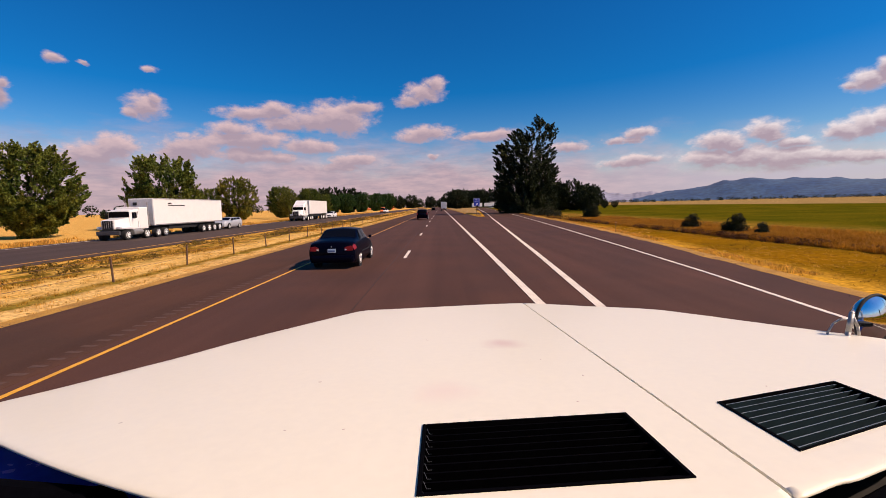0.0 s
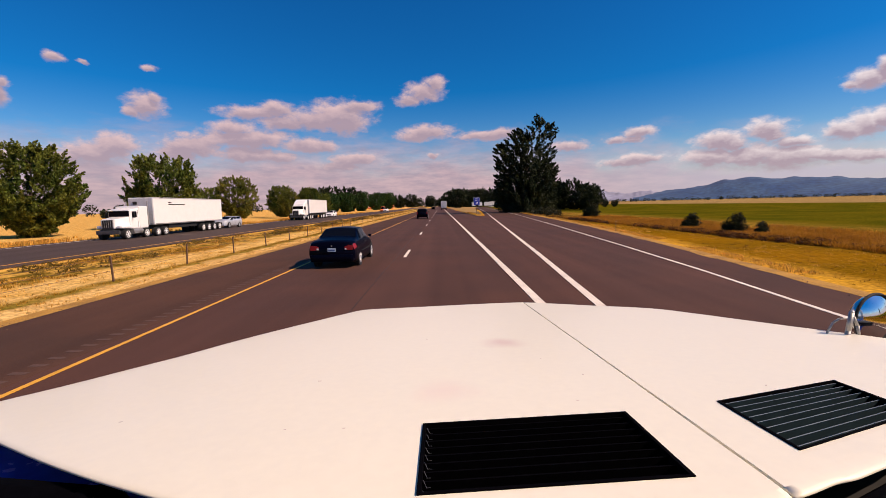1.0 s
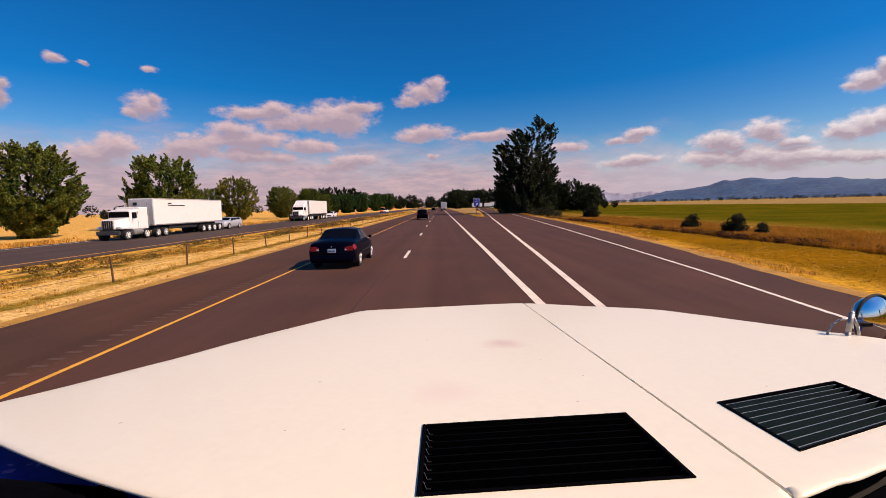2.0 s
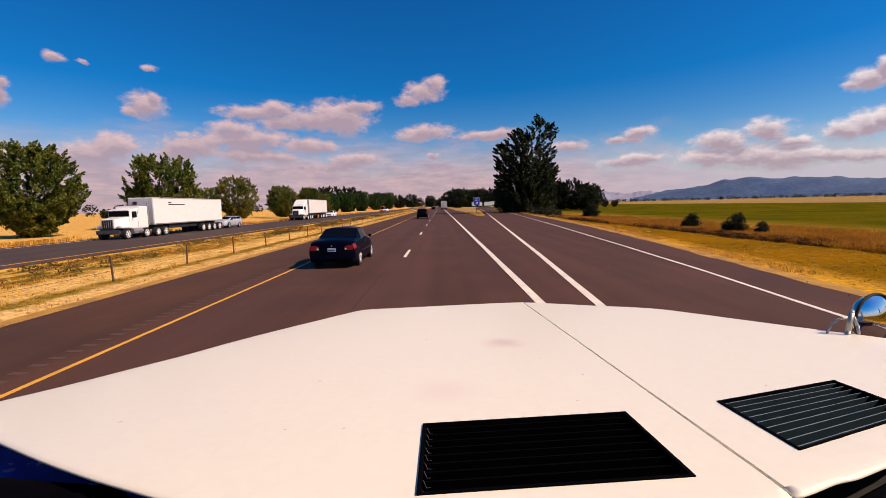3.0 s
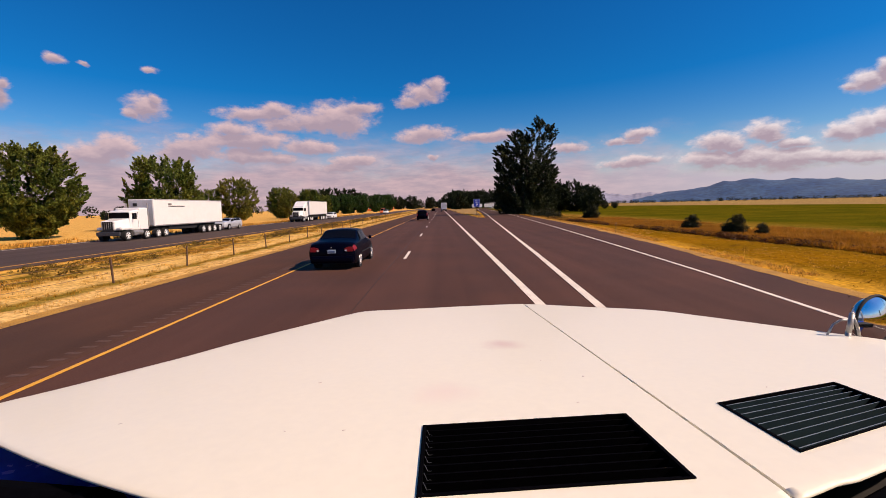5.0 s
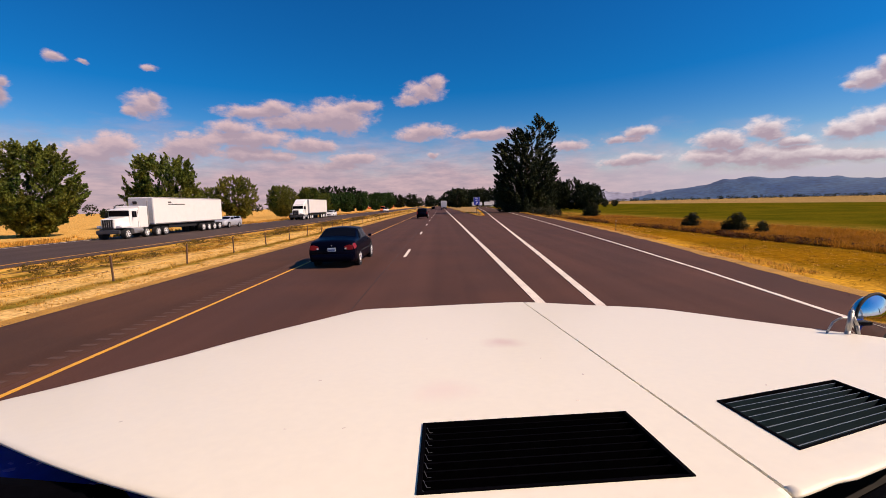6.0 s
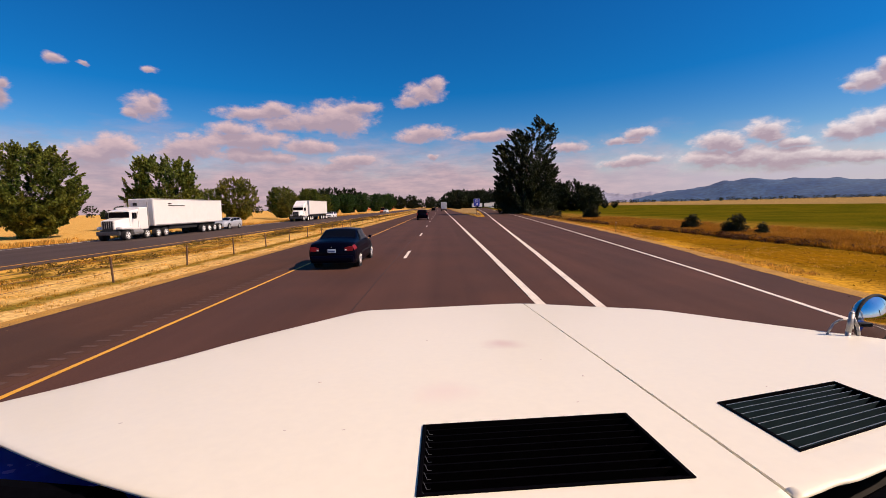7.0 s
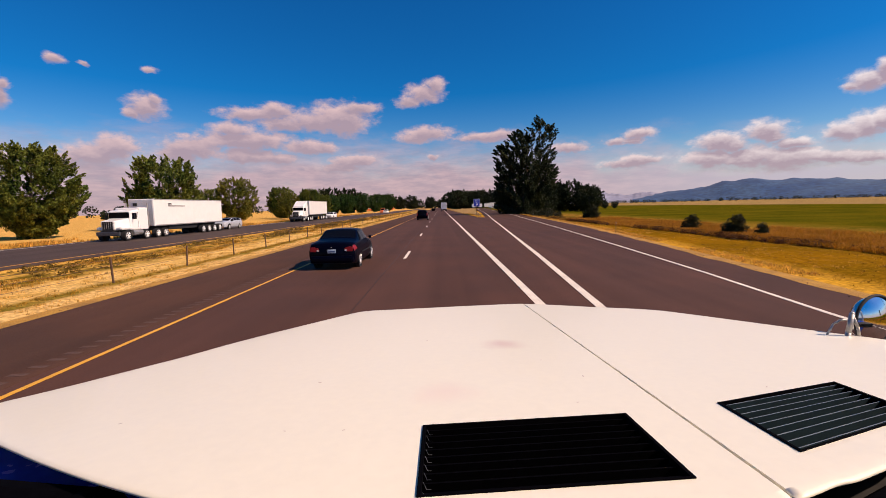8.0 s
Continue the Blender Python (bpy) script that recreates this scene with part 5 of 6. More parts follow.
for x, y, h, m_, lab in ((7.95, 9.0, 0.85, MARKER_GREY, "thin brown roadside marker post"), (12.7, 56.0, 0.9, MARKER_GREY, "thin brown roadside marker post"), (7.6, -58, .9, MARKER_GREY, "thin brown roadside marker post"),
                         (7.3, -24, .9, MARKER_GREY, "thin brown roadside marker post"), (6.3, 127.2, 1.0, MARKER_WHITE, "white marker post on the exit nose"), (7.3, 108, 1.0, RUST, "rusty post at the nose of the exit"),
                         (7.7, 110.6, .9, RUST, "rusty post at the nose of the exit"), (8.2, 114, .8, RUST, "rusty post at the nose of the exit"), (8.6, 123, .9, MARKER_WHITE, "white marker post on the exit nose"), (8.1, 126, .9, MARKER_WHITE, "white marker post on the exit nose"),
                         (6.6, 147, .9, RUST, "rusty post on the exit nose"), (18.3, 110, .9, MARKER_WHITE, "white marker post beside the exit ramp")):
    marker(x, y, h, m_, lab)


def utility_pole(x, y, h, label, arms=True, lean=-0.5):
    top = thing("utility_pole", pose(x, y, -0.1, 0, lean, 0), label, "utility pole", "utility poles")
    part("pole", cyl(bmesh.new(), (0, 0, -0.3), (0, 0, h), 0.145, 0.10, 12), WOOD, top, "tall weathered wooden pole")
    if arms:
        for z, d in ((12.5, -1), (11.6, 1), (13.4, -1)):
            bm = bmesh.new()
            cyl(bm, (0, 0, z - 0.12), (0.32 * d, 0, z), 0.02, 0.02, 6)
            cyl(bm, (0.32 * d, 0, z - 0.02), (0.32 * d, 0, z + 0.16), 0.05, 0.035, 8)
            part("insulator", bm, STEEL, top, "small bracket with insulator")
    return top


utility_pole(22.3, 25.4, 14.4, "tall leaning wooden utility pole carrying wires", lean=-8.0)
utility_pole(-46.0, 25.4, 14.4, "tall wooden utility pole across the motorway")
for x, y, h in ((-131, 79, 13), (103, 62, 15)):
    utility_pole(x, y, h, "distant thin wooden utility pole", False)


def wire(a, b, sag, name="power_line"):
    bm = bmesh.new()
    a, b = Vector(a), Vector(b)
    pts = [a.lerp(b, k / 30) - Vector((0, 0, 4 * sag * (k / 30) * (1 - k / 30))) for k in range(31)]
    for p, q in zip(pts, pts[1:]):
        cyl(bm, p, q, 0.009, 0.009, 5)
    tagged(obj(name, bm, RUBBER), "thin dark overhead wire crossing the motorway", "wire", "overhead wires")


wire((20.6, 25.4, 13.1), (-46.3, 25.4, 12.6), -0.2)
wire((20.95, 25.4, 12.0), (-45.7, 25.4, 11.8), -0.2)
wire((20.6, 25.4, 13.1), (95, 25.4, 13.0), 0.8)
wire((20.95, 25.4, 12.0), (95, 25.4, 11.9), 0.8)


def cable_fence():
    top = thing("cable_fence", Matrix.Identity(4), "low wire fence on rusty posts along the median", "fence")
    post_me = None
    y, k = -99.4, 0
    while y < 260:
        if post_me is None:
            ob = part("post", boxed(-0.026, 0.026, -0.024, 0.024, -0.35, 0.80, bevel=0.006), RUST, top)
            post_me = ob.data
        else:
            ob = new("post", post_me)
            ob.parent = top
        ob.matrix_basis = pose(-11.0, y, 0, 1.5 * math.sin(k * 3.1), 2.2 * math.sin(k * 1.7), 0)
        y, k = y + 4.2, k + 1
    for z in (0.30, 0.52, 0.74):
        bm = bmesh.new()
        for j in range(85):
            y0, y1 = -99.4 + 4.2 * j, -99.4 + 4.2 * (j + 1)
            m = ((y0 + y1) / 2)
            cyl(bm, (-10.955, y0, z), (-10.955, m, z - 0.02), 0.006, 0.006, 5)
            cyl(bm, (-10.955, m, z - 0.02), (-10.955, y1, z), 0.006, 0.006, 5)
        part("wire_strand", bm, RUST, top, "thin rusty wire")


cable_fence()


# ---- vehicles ----
class Shell:
    """A lofted car body: level curves of half width and height along its length, rear at 0."""

    def __init__(self, y, w0, z0, w1, z1, w2, z2, w3, z3, crown):
        self.y = np.array(y, float)
        self.rows = [np.array(r, float) for r in (w0, z0, w1, z1, w2, z2, w3, z3)]
        self.crown = crown

    def soft(self, row, y):
        s = 0.05 * (self.y[-1] - self.y[0]) * 0.5
        return sum(np.interp(y + d * s, self.y, row) for d in (-1, -0.5, 0, 0.5, 1)) / 5

    def point(self, y, v, lift=0.0):
        """v: 0 sill, 1 widest, 2 belt, 3 roof edge, 4 middle; negative v is the other side."""
        sgn = -1 if v < 0 else 1
        v = abs(v)
        w0, z0, w1, z1, w2, z2, w3, z3 = (self.soft(r, y) for r in self.rows)
        levels = ((w0, z0), (w1, z1), (w2, z2), (w3, z3), (0.0, z3 + self.crown))
        k = min(int(v), 3)
        f = v - k
        (a, b), (c, d) = levels[k], levels[k + 1]
        w, z = a + (c - a) * f, b + (d - b) * f
        if k == 3:
            z = b + (d - b) * (1 - (1 - f) ** 2)
        elif k < 2:
            w += 0.02 * math.sin(math.pi * f)
        return Vector((sgn * (w + (lift if k < 3 else 0)), y, z + (lift if k >= 2 else 0)))

    def body(self, n=44):
        bm = bmesh.new()
        vs = [0, 0.35, 0.7, 1.0, 1.3, 1.6, 1.85, 2.0, 2.08, 2.5, 2.9, 3.0, 3.12, 3.35, 3.7, 4.0]
        seq = [-v for v in vs[:-1]] + [4.0] + vs[-2::-1]
        seq[0] = -1e-6
        rows = []
        for y in np.linspace(self.y[0], self.y[-1], n):
            rows.append([bm.verts.new(self.point(y, v)) for v in seq])
        for a, b in zip(rows, rows[1:]):
            for k in range(len(seq) - 1):
                bm.faces.new((a[k], b[k], b[k + 1], a[k + 1]))
            bm.faces.new((a[-1], b[-1], b[0], a[0]))
        bm.faces.new(rows[0])
        bm.faces.new(rows[-1][::-1])
        return bm

    def patch(self, y0, y1, v0, v1, lift=0.006, ny=8, nv=5, slant=0.0, y2=None, y3=None):
        """A piece that lies on the body: between y0 and y1 at v0, and y2 and y3 at v1."""
        bm = bmesh.new()
        y2, y3 = y0 if y2 is None else y2, y1 if y3 is None else y3
        g = []
        for j in range(nv + 1):
            f = j / nv
            a, b = y0 + (y2 - y0) * f, y1 + (y3 - y1) * f
            g.append([bm.verts.new(self.point(a + (b - a) * i / ny, v0 + (v1 - v0) * f, lift)) for i in range(ny + 1)])
        for a, b in zip(g, g[1:]):
            for i in range(ny):
                bm.faces.new((a[i], a[i + 1], b[i + 1], b[i]))
        return bm


def road_wheel(parent, x, y, r, width, rim_mat=None, spokes=8):
    bm = bmesh.new()
    cyl(bm, (x - width / 2, y, r), (x + width / 2, y, r), r, r, 28)
    bmesh.ops.bevel(bm, geom=[e for e in bm.edges if len(e.link_faces) == 2 and any(len(f.verts) > 4 for f in e.link_faces)], offset=0.02, segments=2, affect='EDGES')
    tyre = part("wheel", bm, RUBBER, parent, "black tyre with metal wheel")
    sg = 1 if x > 0 else -1
    bm = bmesh.new()
    o = x + sg * (width / 2 + 0.003)
    cyl(bm, (o - sg * 0.02, y, r), (o, y, r), r * 0.2, r * 0.16, 16)
    for k in range(spokes):
        a = 2 * math.pi * k / spokes
        c, s = math.cos(a), math.sin(a)
        cyl(bm, (o - sg * 0.01, y + c * r * 0.1, r + s * r * 0.1), (o - sg * 0.012, y + c * r * 0.6, r + s * r * 0.6), 0.028 * r / 0.3, 0.034 * r / 0.3, 6)
    for k in range(28):
        a, b = 2 * math.pi * k / 28, 2 * math.pi * (k + 1) / 28
        cyl(bm, (o - sg * 0.01, y + math.cos(a) * r * 0.64, r + math.sin(a) * r * 0.64), (o - sg * 0.01, y + math.cos(b) * r * 0.64, r + math.sin(b) * r * 0.64), 0.016, 0.016, 5)
    part("rim", bm, rim_mat or ALLOY, tyre, "silver spoked rim")


truck()


def arches(parent, ys, half, r):
    for y in ys:
        for sg in (-1, 1):
            bm = bmesh.new()
            cyl(bm, (sg * (half - 0.10), y, r + 0.02), (sg * (half + 0.004), y, r + 0.02), r + 0.06, r + 0.06, 28)
            part("wheel_arch", bm, RUBBER, parent)


def wedge_lens(sg):
    """A rear lens that deepens towards the car's corner."""
    bm = bmesh.new()
    pts = ((.45, .70), (.60, .67), (.765, .68), (.78, .76), (.755, .845), (.62, .85), (.47, .80))
    near = [bm.verts.new((sg * x, -0.016, z)) for x, z in pts]
    far = [bm.verts.new((sg * x, 0.05, z)) for x, z in pts]
    bm.faces.new(near)
    bm.faces.new(far[::-1])
    for k in range(len(pts)):
        j = (k + 1) % len(pts)
        bm.faces.new((near[k], far[k], far[j], near[j]))
    bmesh.ops.recalc_face_normals(bm, faces=bm.faces[:])
    bmesh.ops.bevel(bm, geom=[e for e in bm.edges if e.verts[0].co.y < 0 and e.verts[1].co.y < 0], offset=0.01, segments=2, affect='EDGES')
    return bm


def sedan(m, paint, label, group=""):
    top = thing("car", m, label, "car", group)
    s = Shell((0, .12, .5, .95, 1.6, 2.6, 3.4, 4.15, 4.45),
              (.72, .79, .81, .82, .82, .82, .81, .74, .58), (.30, .22, .2, .2, .2, .2, .2, .22, .32),
              (.80, .85, .86, .86, .86, .86, .85, .79, .60), (.55, .58, .6, .6, .6, .6, .6, .56, .48),
              (.73, .79, .81, .82, .825, .825, .79, .71, .52), (.84, .95, .97, .96, .94, .92, .89, .76, .56),
              (.64, .70, .71, .72, .62, .60, .68, .62, .44), (.87, .98, 1.01, 1.05, 1.37, 1.38, .93, .80, .60), 0.05)
    part("body", s.body(), paint, top, "glossy dark painted body", smooth=True)
    part("rear_window", s.patch(.98, 1.62, 3.06, 4, 0.008), GLASS, top, "dark rear window")
    part("rear_window", s.patch(.98, 1.62, -3.06, -4, 0.008), GLASS, top, "dark rear window")
    part("windscreen", s.patch(2.65, 3.36, 3.05, 4, 0.008), GLASS, top, "dark windscreen")
    part("windscreen", s.patch(2.65, 3.36, -3.05, -4, 0.008), GLASS, top, "dark windscreen")
    for sg in (-1, 1):
        part("side_window", s.patch(1.2, 2.02, 2.12 * sg, 2.92 * sg, 0.007, y2=1.56, y3=2.02), GLASS, top, "dark rear side window")
        part("side_window", s.patch(2.1, 3.1, 2.12 * sg, 2.92 * sg, 0.007, y2=2.1, y3=2.66), GLASS, top, "dark front side window")
        lamp = part("tail_lamp", s.patch(0.0, 0.34, 1.42 * sg, 1.97 * sg, 0.01, y2=0.0, y3=0.14), TAIL_RED, top, "red tail lamp")
        part("tail_lens", wedge_lens(sg), TAIL_RED, lamp, "red rear lens")
        part("reversing_lens", boxed(*sorted((sg * 0.47, sg * 0.54)), -0.024, -0.004, .69, .75, bevel=0.012), LENS, lamp, "clear reversing lens")
        part("headlamp", s.patch(4.0, 4.4, 1.4 * sg, 2.2 * sg, 0.01), LENS, top, "clear headlamp")
        bm = boxed(*sorted((sg * 0.84, sg * 0.96)), 2.95, 3.06, .94, 1.06, bevel=0.03)
        part("wing_mirror", bm, paint, top)
        for y in (1.75, 2.65):
            part("door_handle", boxed(*sorted((sg * 0.835, sg * 0.862)), y, y + 0.16, .84, .868, bevel=0.008), paint, top)
        part("sill_strip", boxed(*sorted((sg * 0.865, sg * 0.882)), 1.15, 3.15, .52, .56, bevel=0.005), RUBBER, top)
    plate = part("number_plate", boxed(-.15, .15, -0.012, 0.006, .62, .755, bevel=0.004), PLATE, top, "pale blue number plate")
    part("plate_bar", boxed(-.12, .12, -0.016, -0.0125, .65, .70), PLATE_DARK, plate)
    part("badge", boxed(-.022, .022, -0.012, 0.03, .81, .845, bevel=0.008), STEEL, top, "small chrome badge")
    part("rear_bumper", boxed(-.80, .80, -0.05, 0.55, .24, .54, bevel=0.11), paint, top, "painted rear bumper")
    arches(top, (.92, 3.55), .85, .3)
    for x in (-.755, .755):
        for y in (.92, 3.55):
            road_wheel(top, x, y, .305, .2)
    return top


sedan(pose(-3.97, 40.4, 0, 0, 0, 0), BLACK_PAINT, "dark navy-black saloon car passing over the asphalt", "traffic ahead")


def wagon(m, paint, label, long=4.8, tall=1.75, group="", nose=0.95, name="car", cat="car", rail=False):
    """A tall car: minivan or sport utility, heading along +y."""
    top = thing(name, m, label, cat, group)
    L, T = long, tall
    s = Shell((0, .1, .35, .7, L * .45, L - nose - .95, L - nose, L - .15, L),
              (.80, .88, .9, .9, .9, .9, .88, .8, .66), (.32, .26, .25, .25, .25, .25, .25, .28, .36),
              (.86, .94, .96, .97, .97, .97, .95, .86, .68), (.6, .62, .65, .65, .65, .65, .65, .6, .52),
              (.82, .90, .92, .93, .93, .93, .9, .8, .60), (.98, 1.02, 1.05, 1.06, 1.05, 1.03, 1.0, .9, .66),
              (.70, .76, .74, .74, .74, .74, .78, .7, .52), (1.0, 1.35, T - .1, T - .04, T - .03, T - .06, 1.04, .93, .70), 0.04)
    part("body", s.body(), paint, top, "painted body", smooth=True)
    part("windscreen", s.patch(L - nose - .88, L - nose - .06, 3.03, 4, .01), GLASS, top, "dark windscreen")
    part("windscreen", s.patch(L - nose - .88, L - nose - .06, -3.03, -4, .01), GLASS, top, "dark windscreen")
    part("rear_window", boxed(-.62, .62, 0.0, 0.2, 1.08, T - .22, bevel=0.03), GLASS, top, "dark rear window")
    for sg in (-1, 1):
        for a, b in ((.5, 1.5), (1.58, L - nose - 1.25)):
            part("side_window", s.patch(a, b, 2.12 * sg, 2.9 * sg, .008), GLASS, top, "dark side window")
        part("side_window", s.patch(L - nose - 1.18, L - nose - .12, 2.12 * sg, 2.9 * sg, .008, y2=L - nose - 1.18, y3=L - nose - .75), GLASS, top, "dark front side window")
        part("headlamp", s.patch(L - .5, L - .05, 1.5 * sg, 2.3 * sg, .012), LENS, top, "clear headlamp")
        part("tail_lamp", boxed(*sorted((sg * .72, sg * .9)), -.01, .12, .8, 1.15, bevel=0.02), TAIL_RED, top, "red tail lamp")
        part("wing_mirror", boxed(*sorted((sg * .95, sg * 1.12)), L - nose - .5, L - nose - .38, 1.02, 1.2, bevel=0.03), RUBBER, top)
        if rail:
            part("roof_rail", cyl(bmesh.new(), (sg * .66, .7, T), (sg * .66, L - nose - 1.3, T), .02, .02, 8), RUBBER, top)
    part("grille", boxed(-.5, .5, L - .06, L + .02, .52, .74, bevel=0.02), RUBBER, top, "dark grille")
    part("front_bumper", boxed(-.8, .8, L - .3, L + .05, .3, .5, bevel=0.05), paint, top)
    arches(top, (.95, L - .95), .955, .33)
    for x in (-.86, .86):
        for y in (.95, L - .95):
            road_wheel(top, x, y, .34, .22)
    return top


def nose_block(x0, x1, back, front, y0, y1, z0, bevel):
    """A bonnet that narrows and drops towards its front."""
    bm = bmesh.new()
    v = [bm.verts.new(p) for p in ((-x0, y0, z0), (x0, y0, z0), (x0, y0, back), (-x0, y0, back), (-x1, y1, z0), (x1, y1, z0), (x1, y1, front), (-x1, y1, front))]
    for f in ((0, 1, 2, 3), (7, 6, 5, 4), (0, 4, 5, 1), (1, 5, 6, 2), (2, 6, 7, 3), (3, 7, 4, 0)):
        bm.faces.new([v[i] for i in f])
    bmesh.ops.bevel(bm, geom=bm.edges[:], offset=bevel, segments=3, affect='EDGES', profile=0.6)
    return bm


def semi(m, label, trailer=15.0, cab_paint=None, box_paint=None, group="", logo=True, tall=False):
    """A lorry with a long nose and a box trailer, heading along +y with its tail at 0."""
    top = thing("lorry", m, label, "lorry", group)
    cab_paint, box_paint = cab_paint or WHITE_PAINT, box_paint or WHITE_PAINT
    T = trailer
    tr = part("trailer", boxed(-1.28, 1.28, 0, T, 1.2, 4.0, bevel=0.04), box_paint, top, "plain white box trailer")
    part("rear_frame", boxed(-1.3, 1.3, -.03, .06, 1.17, 4.02, bevel=0.01), STEEL, tr)
    part("front_panel", boxed(-1.2, 1.2, T - .02, T + .05, 1.3, 3.92, bevel=0.03), SILVER_PAINT, tr, "pale grey front panel")
    part("roof_vent", boxed(.35, .75, T + .04, T + .14, 3.3, 3.6, bevel=0.04), RUBBER, tr, "round dark vent on the front panel")
    for sg in (-1, 1):
        part("side_rail", boxed(*sorted((sg * 1.283, sg * 1.30)), .1, T - .1, 1.2, 1.32), STEEL, tr)
        part("top_rail", boxed(*sorted((sg * 1.283, sg * 1.295)), .1, T - .1, 3.9, 3.98), STEEL, tr)
        part("side_skirt", boxed(*sorted((sg * 1.02, sg * 1.06)), 5.8, T - 2.6, .72, 1.19, bevel=0.01), RUBBER, tr, "dark side guard")
    if logo:
        part("emblem", boxed(-1.292, -1.281, T - 3.0, T - 2.4, 3.42, 3.56), SIGN_BLACK, tr, "small dark emblem bar")
        part("emblem", boxed(-1.292, -1.281, T - 5.4, T - 2.4, 3.22, 3.32), SIGN_BLACK, tr, "small dark emblem bar")
    part("chassis", boxed(-.5, .5, .5, T + 4.70, .72, 1.16, bevel=0.03), RUBBER, top)
    cab = part("cab", nose_block(1.12, 1.06, 2.95, 2.78, T + 1.93, T + 3.15, .95, 0.14), cab_paint, top, "white cab")
    part("sleeper", boxed(-1.18, 1.18, T + 0.80, T + 2.02, .95, 3.12, bevel=0.12), cab_paint, cab, "tall white sleeper box")
    if tall:
        part("roof_fairing", nose_block(1.14, 1.0, 3.95, 3.0, T + .85, T + 2.9, 2.7, 0.16), cab_paint, cab, "tall white roof fairing")
    part("windscreen", boxed(-.98, .98, T + 3.04, T + 3.18, 2.12, 2.66, bevel=0.05), GLASS, cab, "dark windscreen")
    part("sun_visor", boxed(-1.0, 1.0, T + 3.02, T + 3.32, 2.66, 2.74, bevel=0.02), cab_paint, cab, "white visor")
    for sg in (-1, 1):
        part("side_window", boxed(*sorted((sg * 1.05, sg * 1.125)), T + 2.31, T + 2.90, 2.02, 2.6, bevel=0.03), GLASS, cab, "dark side window")
        part("door_gap", boxed(*sorted((sg * 1.05, sg * 1.122)), T + 2.17, T + 2.18, 1.1, 2.7), RUBBER, cab)
        part("step", boxed(*sorted((sg * .9, sg * 1.18)), T + 2.27, T + 2.86, .5, .62, bevel=0.03), STEEL, top, "steel step")
        part("fuel_tank", cyl(bmesh.new(), (sg * .9, T + 1.64, .72), (sg * .9, T + 2.94, .72), .3, .3, 16), STEEL, top, "dull steel fuel tank")
        part("headlamp", boxed(*sorted((sg * .74, sg * 1.05)), T + 4.50, T + 4.59, 1.08, 1.26, bevel=0.03), LENS, top, "clear headlamp")
        part("fender", boxed(*sorted((sg * .62, sg * 1.2)), T + 3.19, T + 4.54, 1.02, 1.32, bevel=0.14), cab_paint, top, "white wing over the wheel")
        part("wing_mirror", boxed(*sorted((sg * 1.3, sg * 1.42)), T + 2.94, T + 3.01, 2.0, 2.6, bevel=0.03), RUBBER, cab, "black mirror housing")
        part("exhaust_stack", cyl(bmesh.new(), (sg * 1.08, T + 0.63, 1.2), (sg * 1.08, T + 0.63, 3.6), .06, .06, 10), STEEL, top, "steel exhaust stack")
    part("nose", nose_block(.98, .66, 2.12, 1.88, T + 2.94, T + 4.66, 1.0, 0.14), cab_paint, top, "white sloping bonnet")
    grille = part("grille", boxed(-.52, .52, T + 4.62, T + 4.68, 1.0, 1.84, bevel=0.03), RUBBER, top, "dark grille with bright bars")
    for k in range(6):
        part("grille_bar", boxed(-.5 + k * .195, -.47 + k * .195, T + 4.67, T + 4.69, 1.02, 1.82), STEEL, grille)
    part("front_bumper", boxed(-1.08, 1.08, T + 4.54, T + 4.76, .5, .88, bevel=0.07), DARK_STEEL, top, "dark steel bumper")
    for y in (.7, 2.0, 3.3, 4.6, T - 1.75, T - .5, T + 1.22, T + 3.86):
        for x in (-1.05, 1.05):
            road_wheel(top, x, y, .48, .42, SIGN_WHITE, 6)
    return top


def delivery_truck(m, label, paint, group=""):
    top = thing("delivery_van", m, label, "van", group)
    part("box", boxed(-1.05, 1.05, 0, 3.6, .75, 3.1, bevel=0.06), paint, top, "yellow box body")
    part("cab", boxed(-1.0, 1.0, 3.55, 4.9, .5, 2.6, bevel=0.2), WHITE_PAINT, top, "white cab")
    part("fairing", boxed(-1.0, 1.0, 3.3, 4.4, 2.4, 3.1, bevel=0.25), WHITE_PAINT, top)
    part("nose", boxed(-.9, .9, 4.6, 5.7, .5, 1.45, bevel=0.18), WHITE_PAINT, top, "white bonnet")
    part("windscreen", boxed(-.85, .85, 4.7, 4.93, 1.55, 2.3, bevel=0.05), GLASS, top, "dark windscreen")
    part("grille", boxed(-.6, .6, 5.64, 5.73, .65, 1.05, bevel=0.03), RUBBER, top, "dark grille")
    for sg in (-1, 1):
        part("side_window", boxed(*sorted((sg * .95, sg * 1.01)), 3.9, 4.7, 1.55, 2.2, bevel=0.02), GLASS, top, "dark side window")
        part("headlamp", boxed(*sorted((sg * .62, sg * .86)), 5.6, 5.72, .9, 1.1, bevel=0.03), LENS, top)
    for x in (-.85, .85):
        for y in (1.0, 4.9):
            road_wheel(top, x, y, .38, .25, ALLOY, 6)
    return top


# oncoming carriageway
lorry = semi(pose(-27.4, 76.7, 0, 0, 0, 180) @ Matrix.Scale(0.89, 4), "white long-nosed lorry with plain box trailer", 13.7, group="oncoming traffic")
semi(pose(-27.4, 124.0, 0, 0, 0, 180) @ Matrix.Scale(1.0, 4), "white lorry with tall roof fairing and box trailer", 13.0, group="oncoming traffic", logo=False, tall=True)
wagon(pose(-27.6, 82.8, 0, 0, 0, 180), SILVER_PAINT, "pale blue-silver car following the lorry", 4.6, 1.42, "oncoming traffic", 1.1)
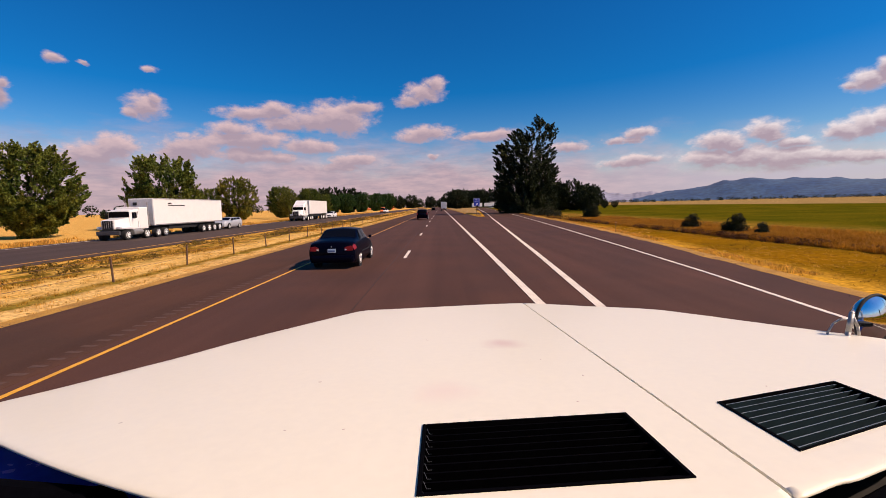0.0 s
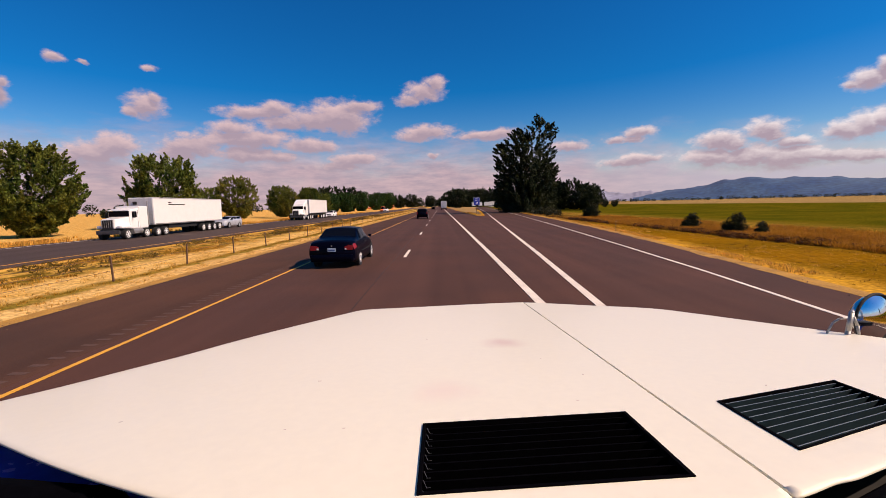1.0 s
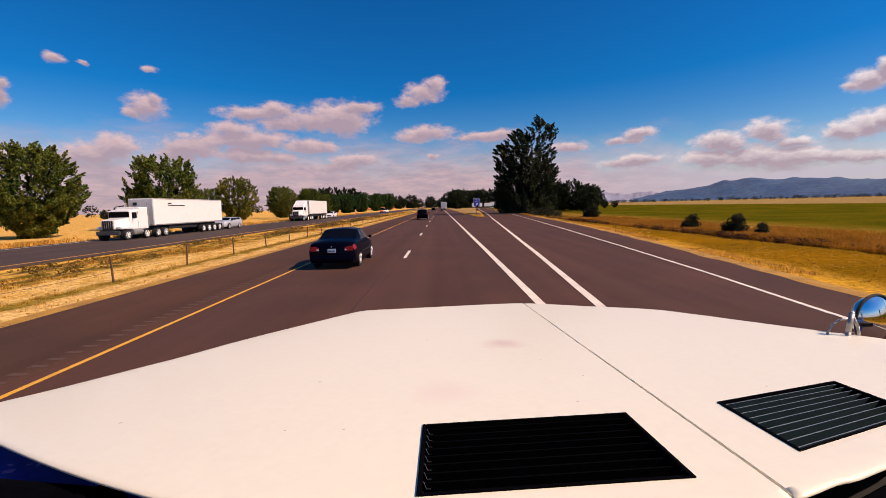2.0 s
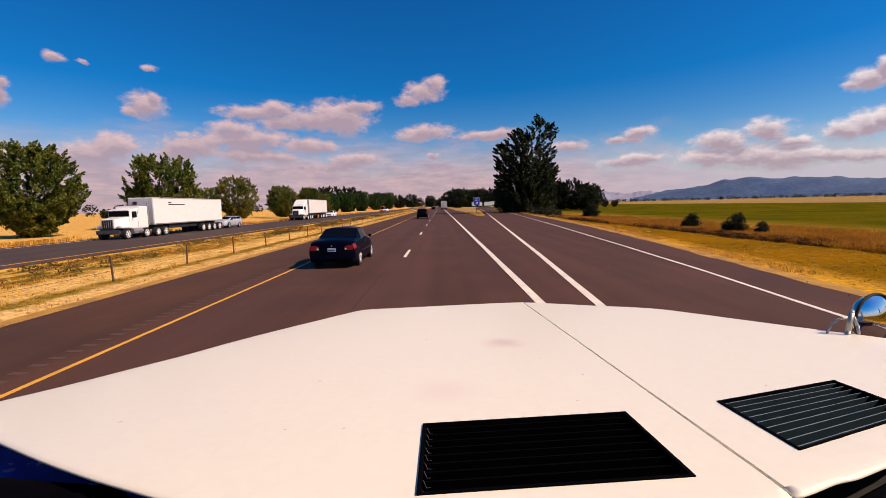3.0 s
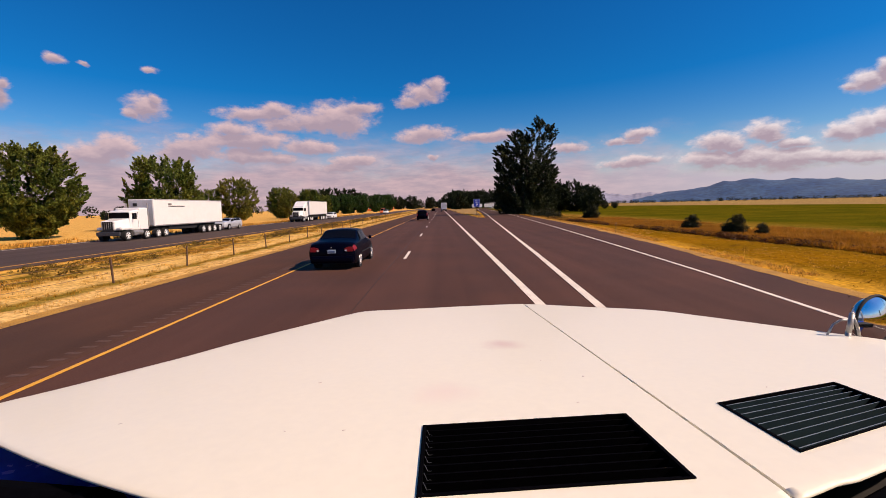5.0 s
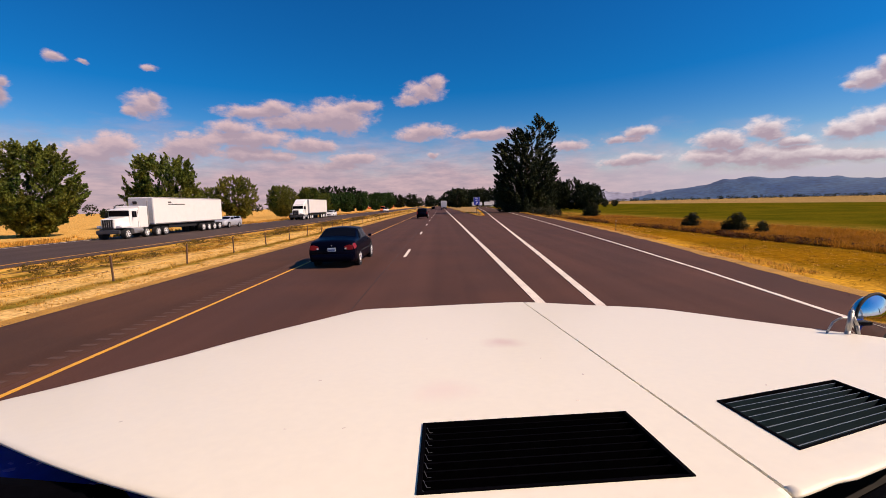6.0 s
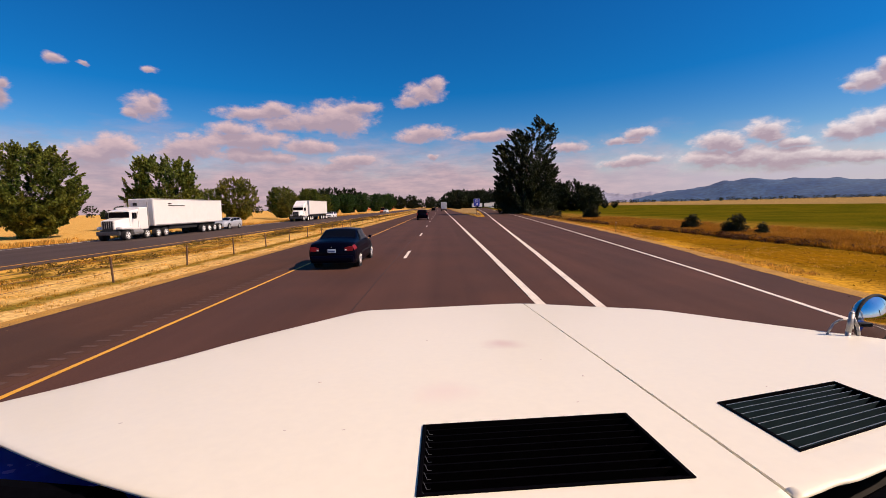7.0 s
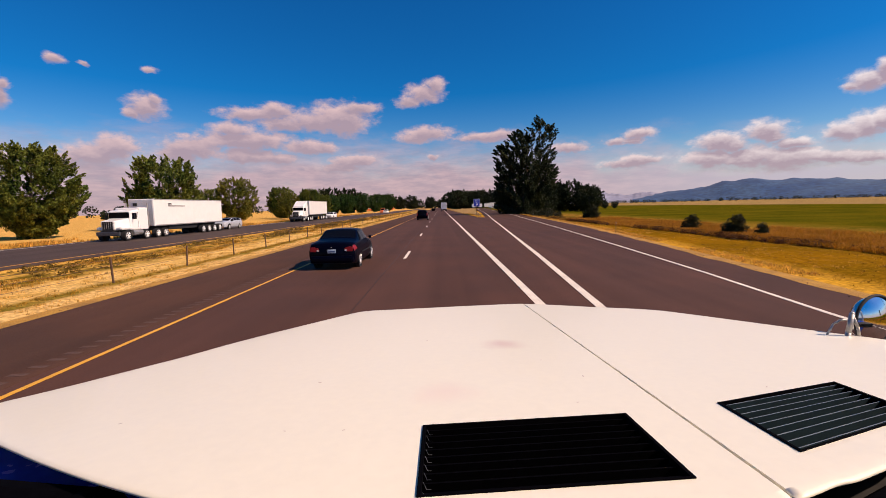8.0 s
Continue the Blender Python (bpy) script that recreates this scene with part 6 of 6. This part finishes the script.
wagon(pose(-26.6, 131.5, 0, 0, 0, 180), WHITE_PAINT, "white car behind the second lorry", 4.5, 1.5, "oncoming traffic", 1.1)
wagon(pose(-22.6, 205.0, 0, 0, 0, 180), WHITE_PAINT, "white car far along the oncoming carriageway", 4.6, 1.55, "oncoming traffic", 1.1)
wagon(pose(-25.2, 12.0, 0, 0, 0, 180), SILVER_PAINT, "pale silver minivan on the far carriageway", 4.6, 1.7, "oncoming traffic", 0.9, rail=True)
delivery_truck(pose(-26.4, 26.0, 0, 0, 0, 180), "yellow and white box van on the far carriageway", YELLOW_PAINT, "oncoming traffic")
wagon(pose(-25.8, -46.0, 0, 0, 0, 180), WHITE_PAINT, "large white sport utility on the far carriageway", 5.6, 1.95, "oncoming traffic", 1.2, rail=True)
wagon(pose(-22.6, -16.0, 0, 0, 0, 180), WHITE_PAINT, "white hatchback on the far carriageway", 4.4, 1.5, "oncoming traffic", 1.1)
wagon(pose(-25.6, -78.0, 0, 0, 0, 180), TEAL_PAINT, "teal car on the far carriageway", 4.4, 1.5, "oncoming traffic", 1.1)
wagon(pose(-25.6, -66.0, 0, 0, 0, 180), RED_PAINT, "red car on the far carriageway", 4.4, 1.5, "oncoming traffic", 1.1)

wagon(pose(-25.0, 214.0, 0, 0, 0, 180), ORANGE_PAINT, "orange-red van far along the oncoming carriageway", 5.4, 2.2, "oncoming traffic", 1.0)

# own carriageway, ahead
wagon(pose(-3.1, 97.0, 0, 0, 0, 0), BLACK_PAINT, "black sport utility far ahead on the asphalt", 4.4, 1.75, "traffic ahead", 1.1)
wagon(pose(-3.5, 235.0, 0, 0, 0, 0), BLACK_PAINT, "small dark car far ahead", 4.4, 1.6, "traffic ahead", 1.1)


def box_truck_ahead():
    top = thing("box_truck", pose(1.6, 225.0, 0), "grey-white box trailer far ahead on the asphalt", "lorry", "traffic ahead")
    part("box", boxed(-1.28, 1.28, 0, 13, 1.1, 4.05, bevel=0.04), WHITE_PAINT, top, "pale grey box")
    part("rear_door", boxed(-1.18, 1.18, -.03, .02, 1.2, 3.95, bevel=0.01), SILVER_PAINT, top, "ribbed rear doors")
    part("under_guard", boxed(-1.1, 1.1, -.02, .12, .5, .62, bevel=0.02), RUBBER, top)
    part("chassis", boxed(-.5, .5, .3, 16, .7, 1.1), RUBBER, top)
    part("cab", boxed(-1.15, 1.15, 14, 17, .9, 3.4, bevel=0.15), WHITE_PAINT, top)
    for x in (-1.05, 1.05):
        for y in (1.0, 2.3, 15.5):
            road_wheel(top, x, y, .5, .4, ALLOY, 6)


box_truck_ahead()


# ---- far buildings ----
def shed(x, y, w, d, h, wall, roof, label, turn=0, doors=0):
    top = thing("building", pose(x, y, -0.07, 0, 0, turn), label, "building")
    part("wall", boxed(-w / 2, w / 2, -d / 2, d / 2, 0, h), wall, top)
    bm = bmesh.new()
    ridge = h + min(w, d) * 0.16
    v = [bm.verts.new(p) for p in ((-w / 2 - .4, -d / 2 - .4, h + .01), (w / 2 + .4, -d / 2 - .4, h + .01), (w / 2 + .4, d / 2 + .4, h + .01), (-w / 2 - .4, d / 2 + .4, h + .01), (-w / 2 - .4, 0, ridge), (w / 2 + .4, 0, ridge))]
    for f in ((0, 1, 5, 4), (2, 3, 4, 5), (0, 4, 3), (1, 2, 5), (3, 2, 1, 0)):
        bm.faces.new([v[i] for i in f])
    part("roof", bm, roof, top)
    for k in range(doors):
        cx = -w / 2 + w * (k + 0.5) / doors
        win = part("window", boxed(cx - w / doors * .22, cx + w / doors * .22, -d / 2 - .06, -d / 2 + .02, h * .35, h * .75), GLASS, top, "dark window")
        part("window_frame", boxed(cx - w / doors * .26, cx + w / doors * .26, -d / 2 - .03, -d / 2 + .01, h * .3, h * .8), SIGN_WHITE, win)


shed(48, 392, 12, 8, 3.6, BUILD_WHITE, BUILD_ROOF, "white rest area building under the trees", 10, 3)
shed(66, 398, 10, 8, 3.4, BUILD_WHITE, BUILD_ROOF, "white rest area shelter under the trees", 5, 3)
shed(-150, 250, 14, 9, 3.2, BUILD_WHITE, BUILD_ROOF, "low white farm building across the field", 35, 4)
shed(-228, 262, 10, 8, 3.0, mat("red_brown_barn_wall", (0.3, 0.1, 0.06), .8, .2, .6), BUILD_ROOF, "red-brown barn across the field", 20, 2)
shed(-62, 470, 26, 10, 6, ORANGE_PAINT, BUILD_ROOF, "orange-red shed far along the road", 0, 4)
shed(-60, 128, 6, 4, 2.6, mat("tan_hut_wall", (0.4, 0.27, 0.13), .8, .2, .8), BUILD_ROOF, "small tan hut in the dry field", 0, 2)
for k, (x, y, w) in enumerate(((27, 372, 2.5), (33, 378, 2.5), (41, 382, 9))):
    top = thing("parked_trailer", pose(x, y, 0, 0, 0, 0), "white trailer parked in the rest area", "trailer", "parked trailers")
    part("box", boxed(-w / 2, w / 2, 0, 2.6 if w > 5 else 7, 1.0, 3.9, bevel=0.05), WHITE_PAINT, top)
    part("chassis", boxed(-w / 2 + .3, w / 2 - .3, .3, 2.2, .6, 1.0), RUBBER, top)
    for sx in (-1, 1):
        road_wheel(top, sx * (w / 2 - .3), 1.2, .5, .3, ALLOY, 6)
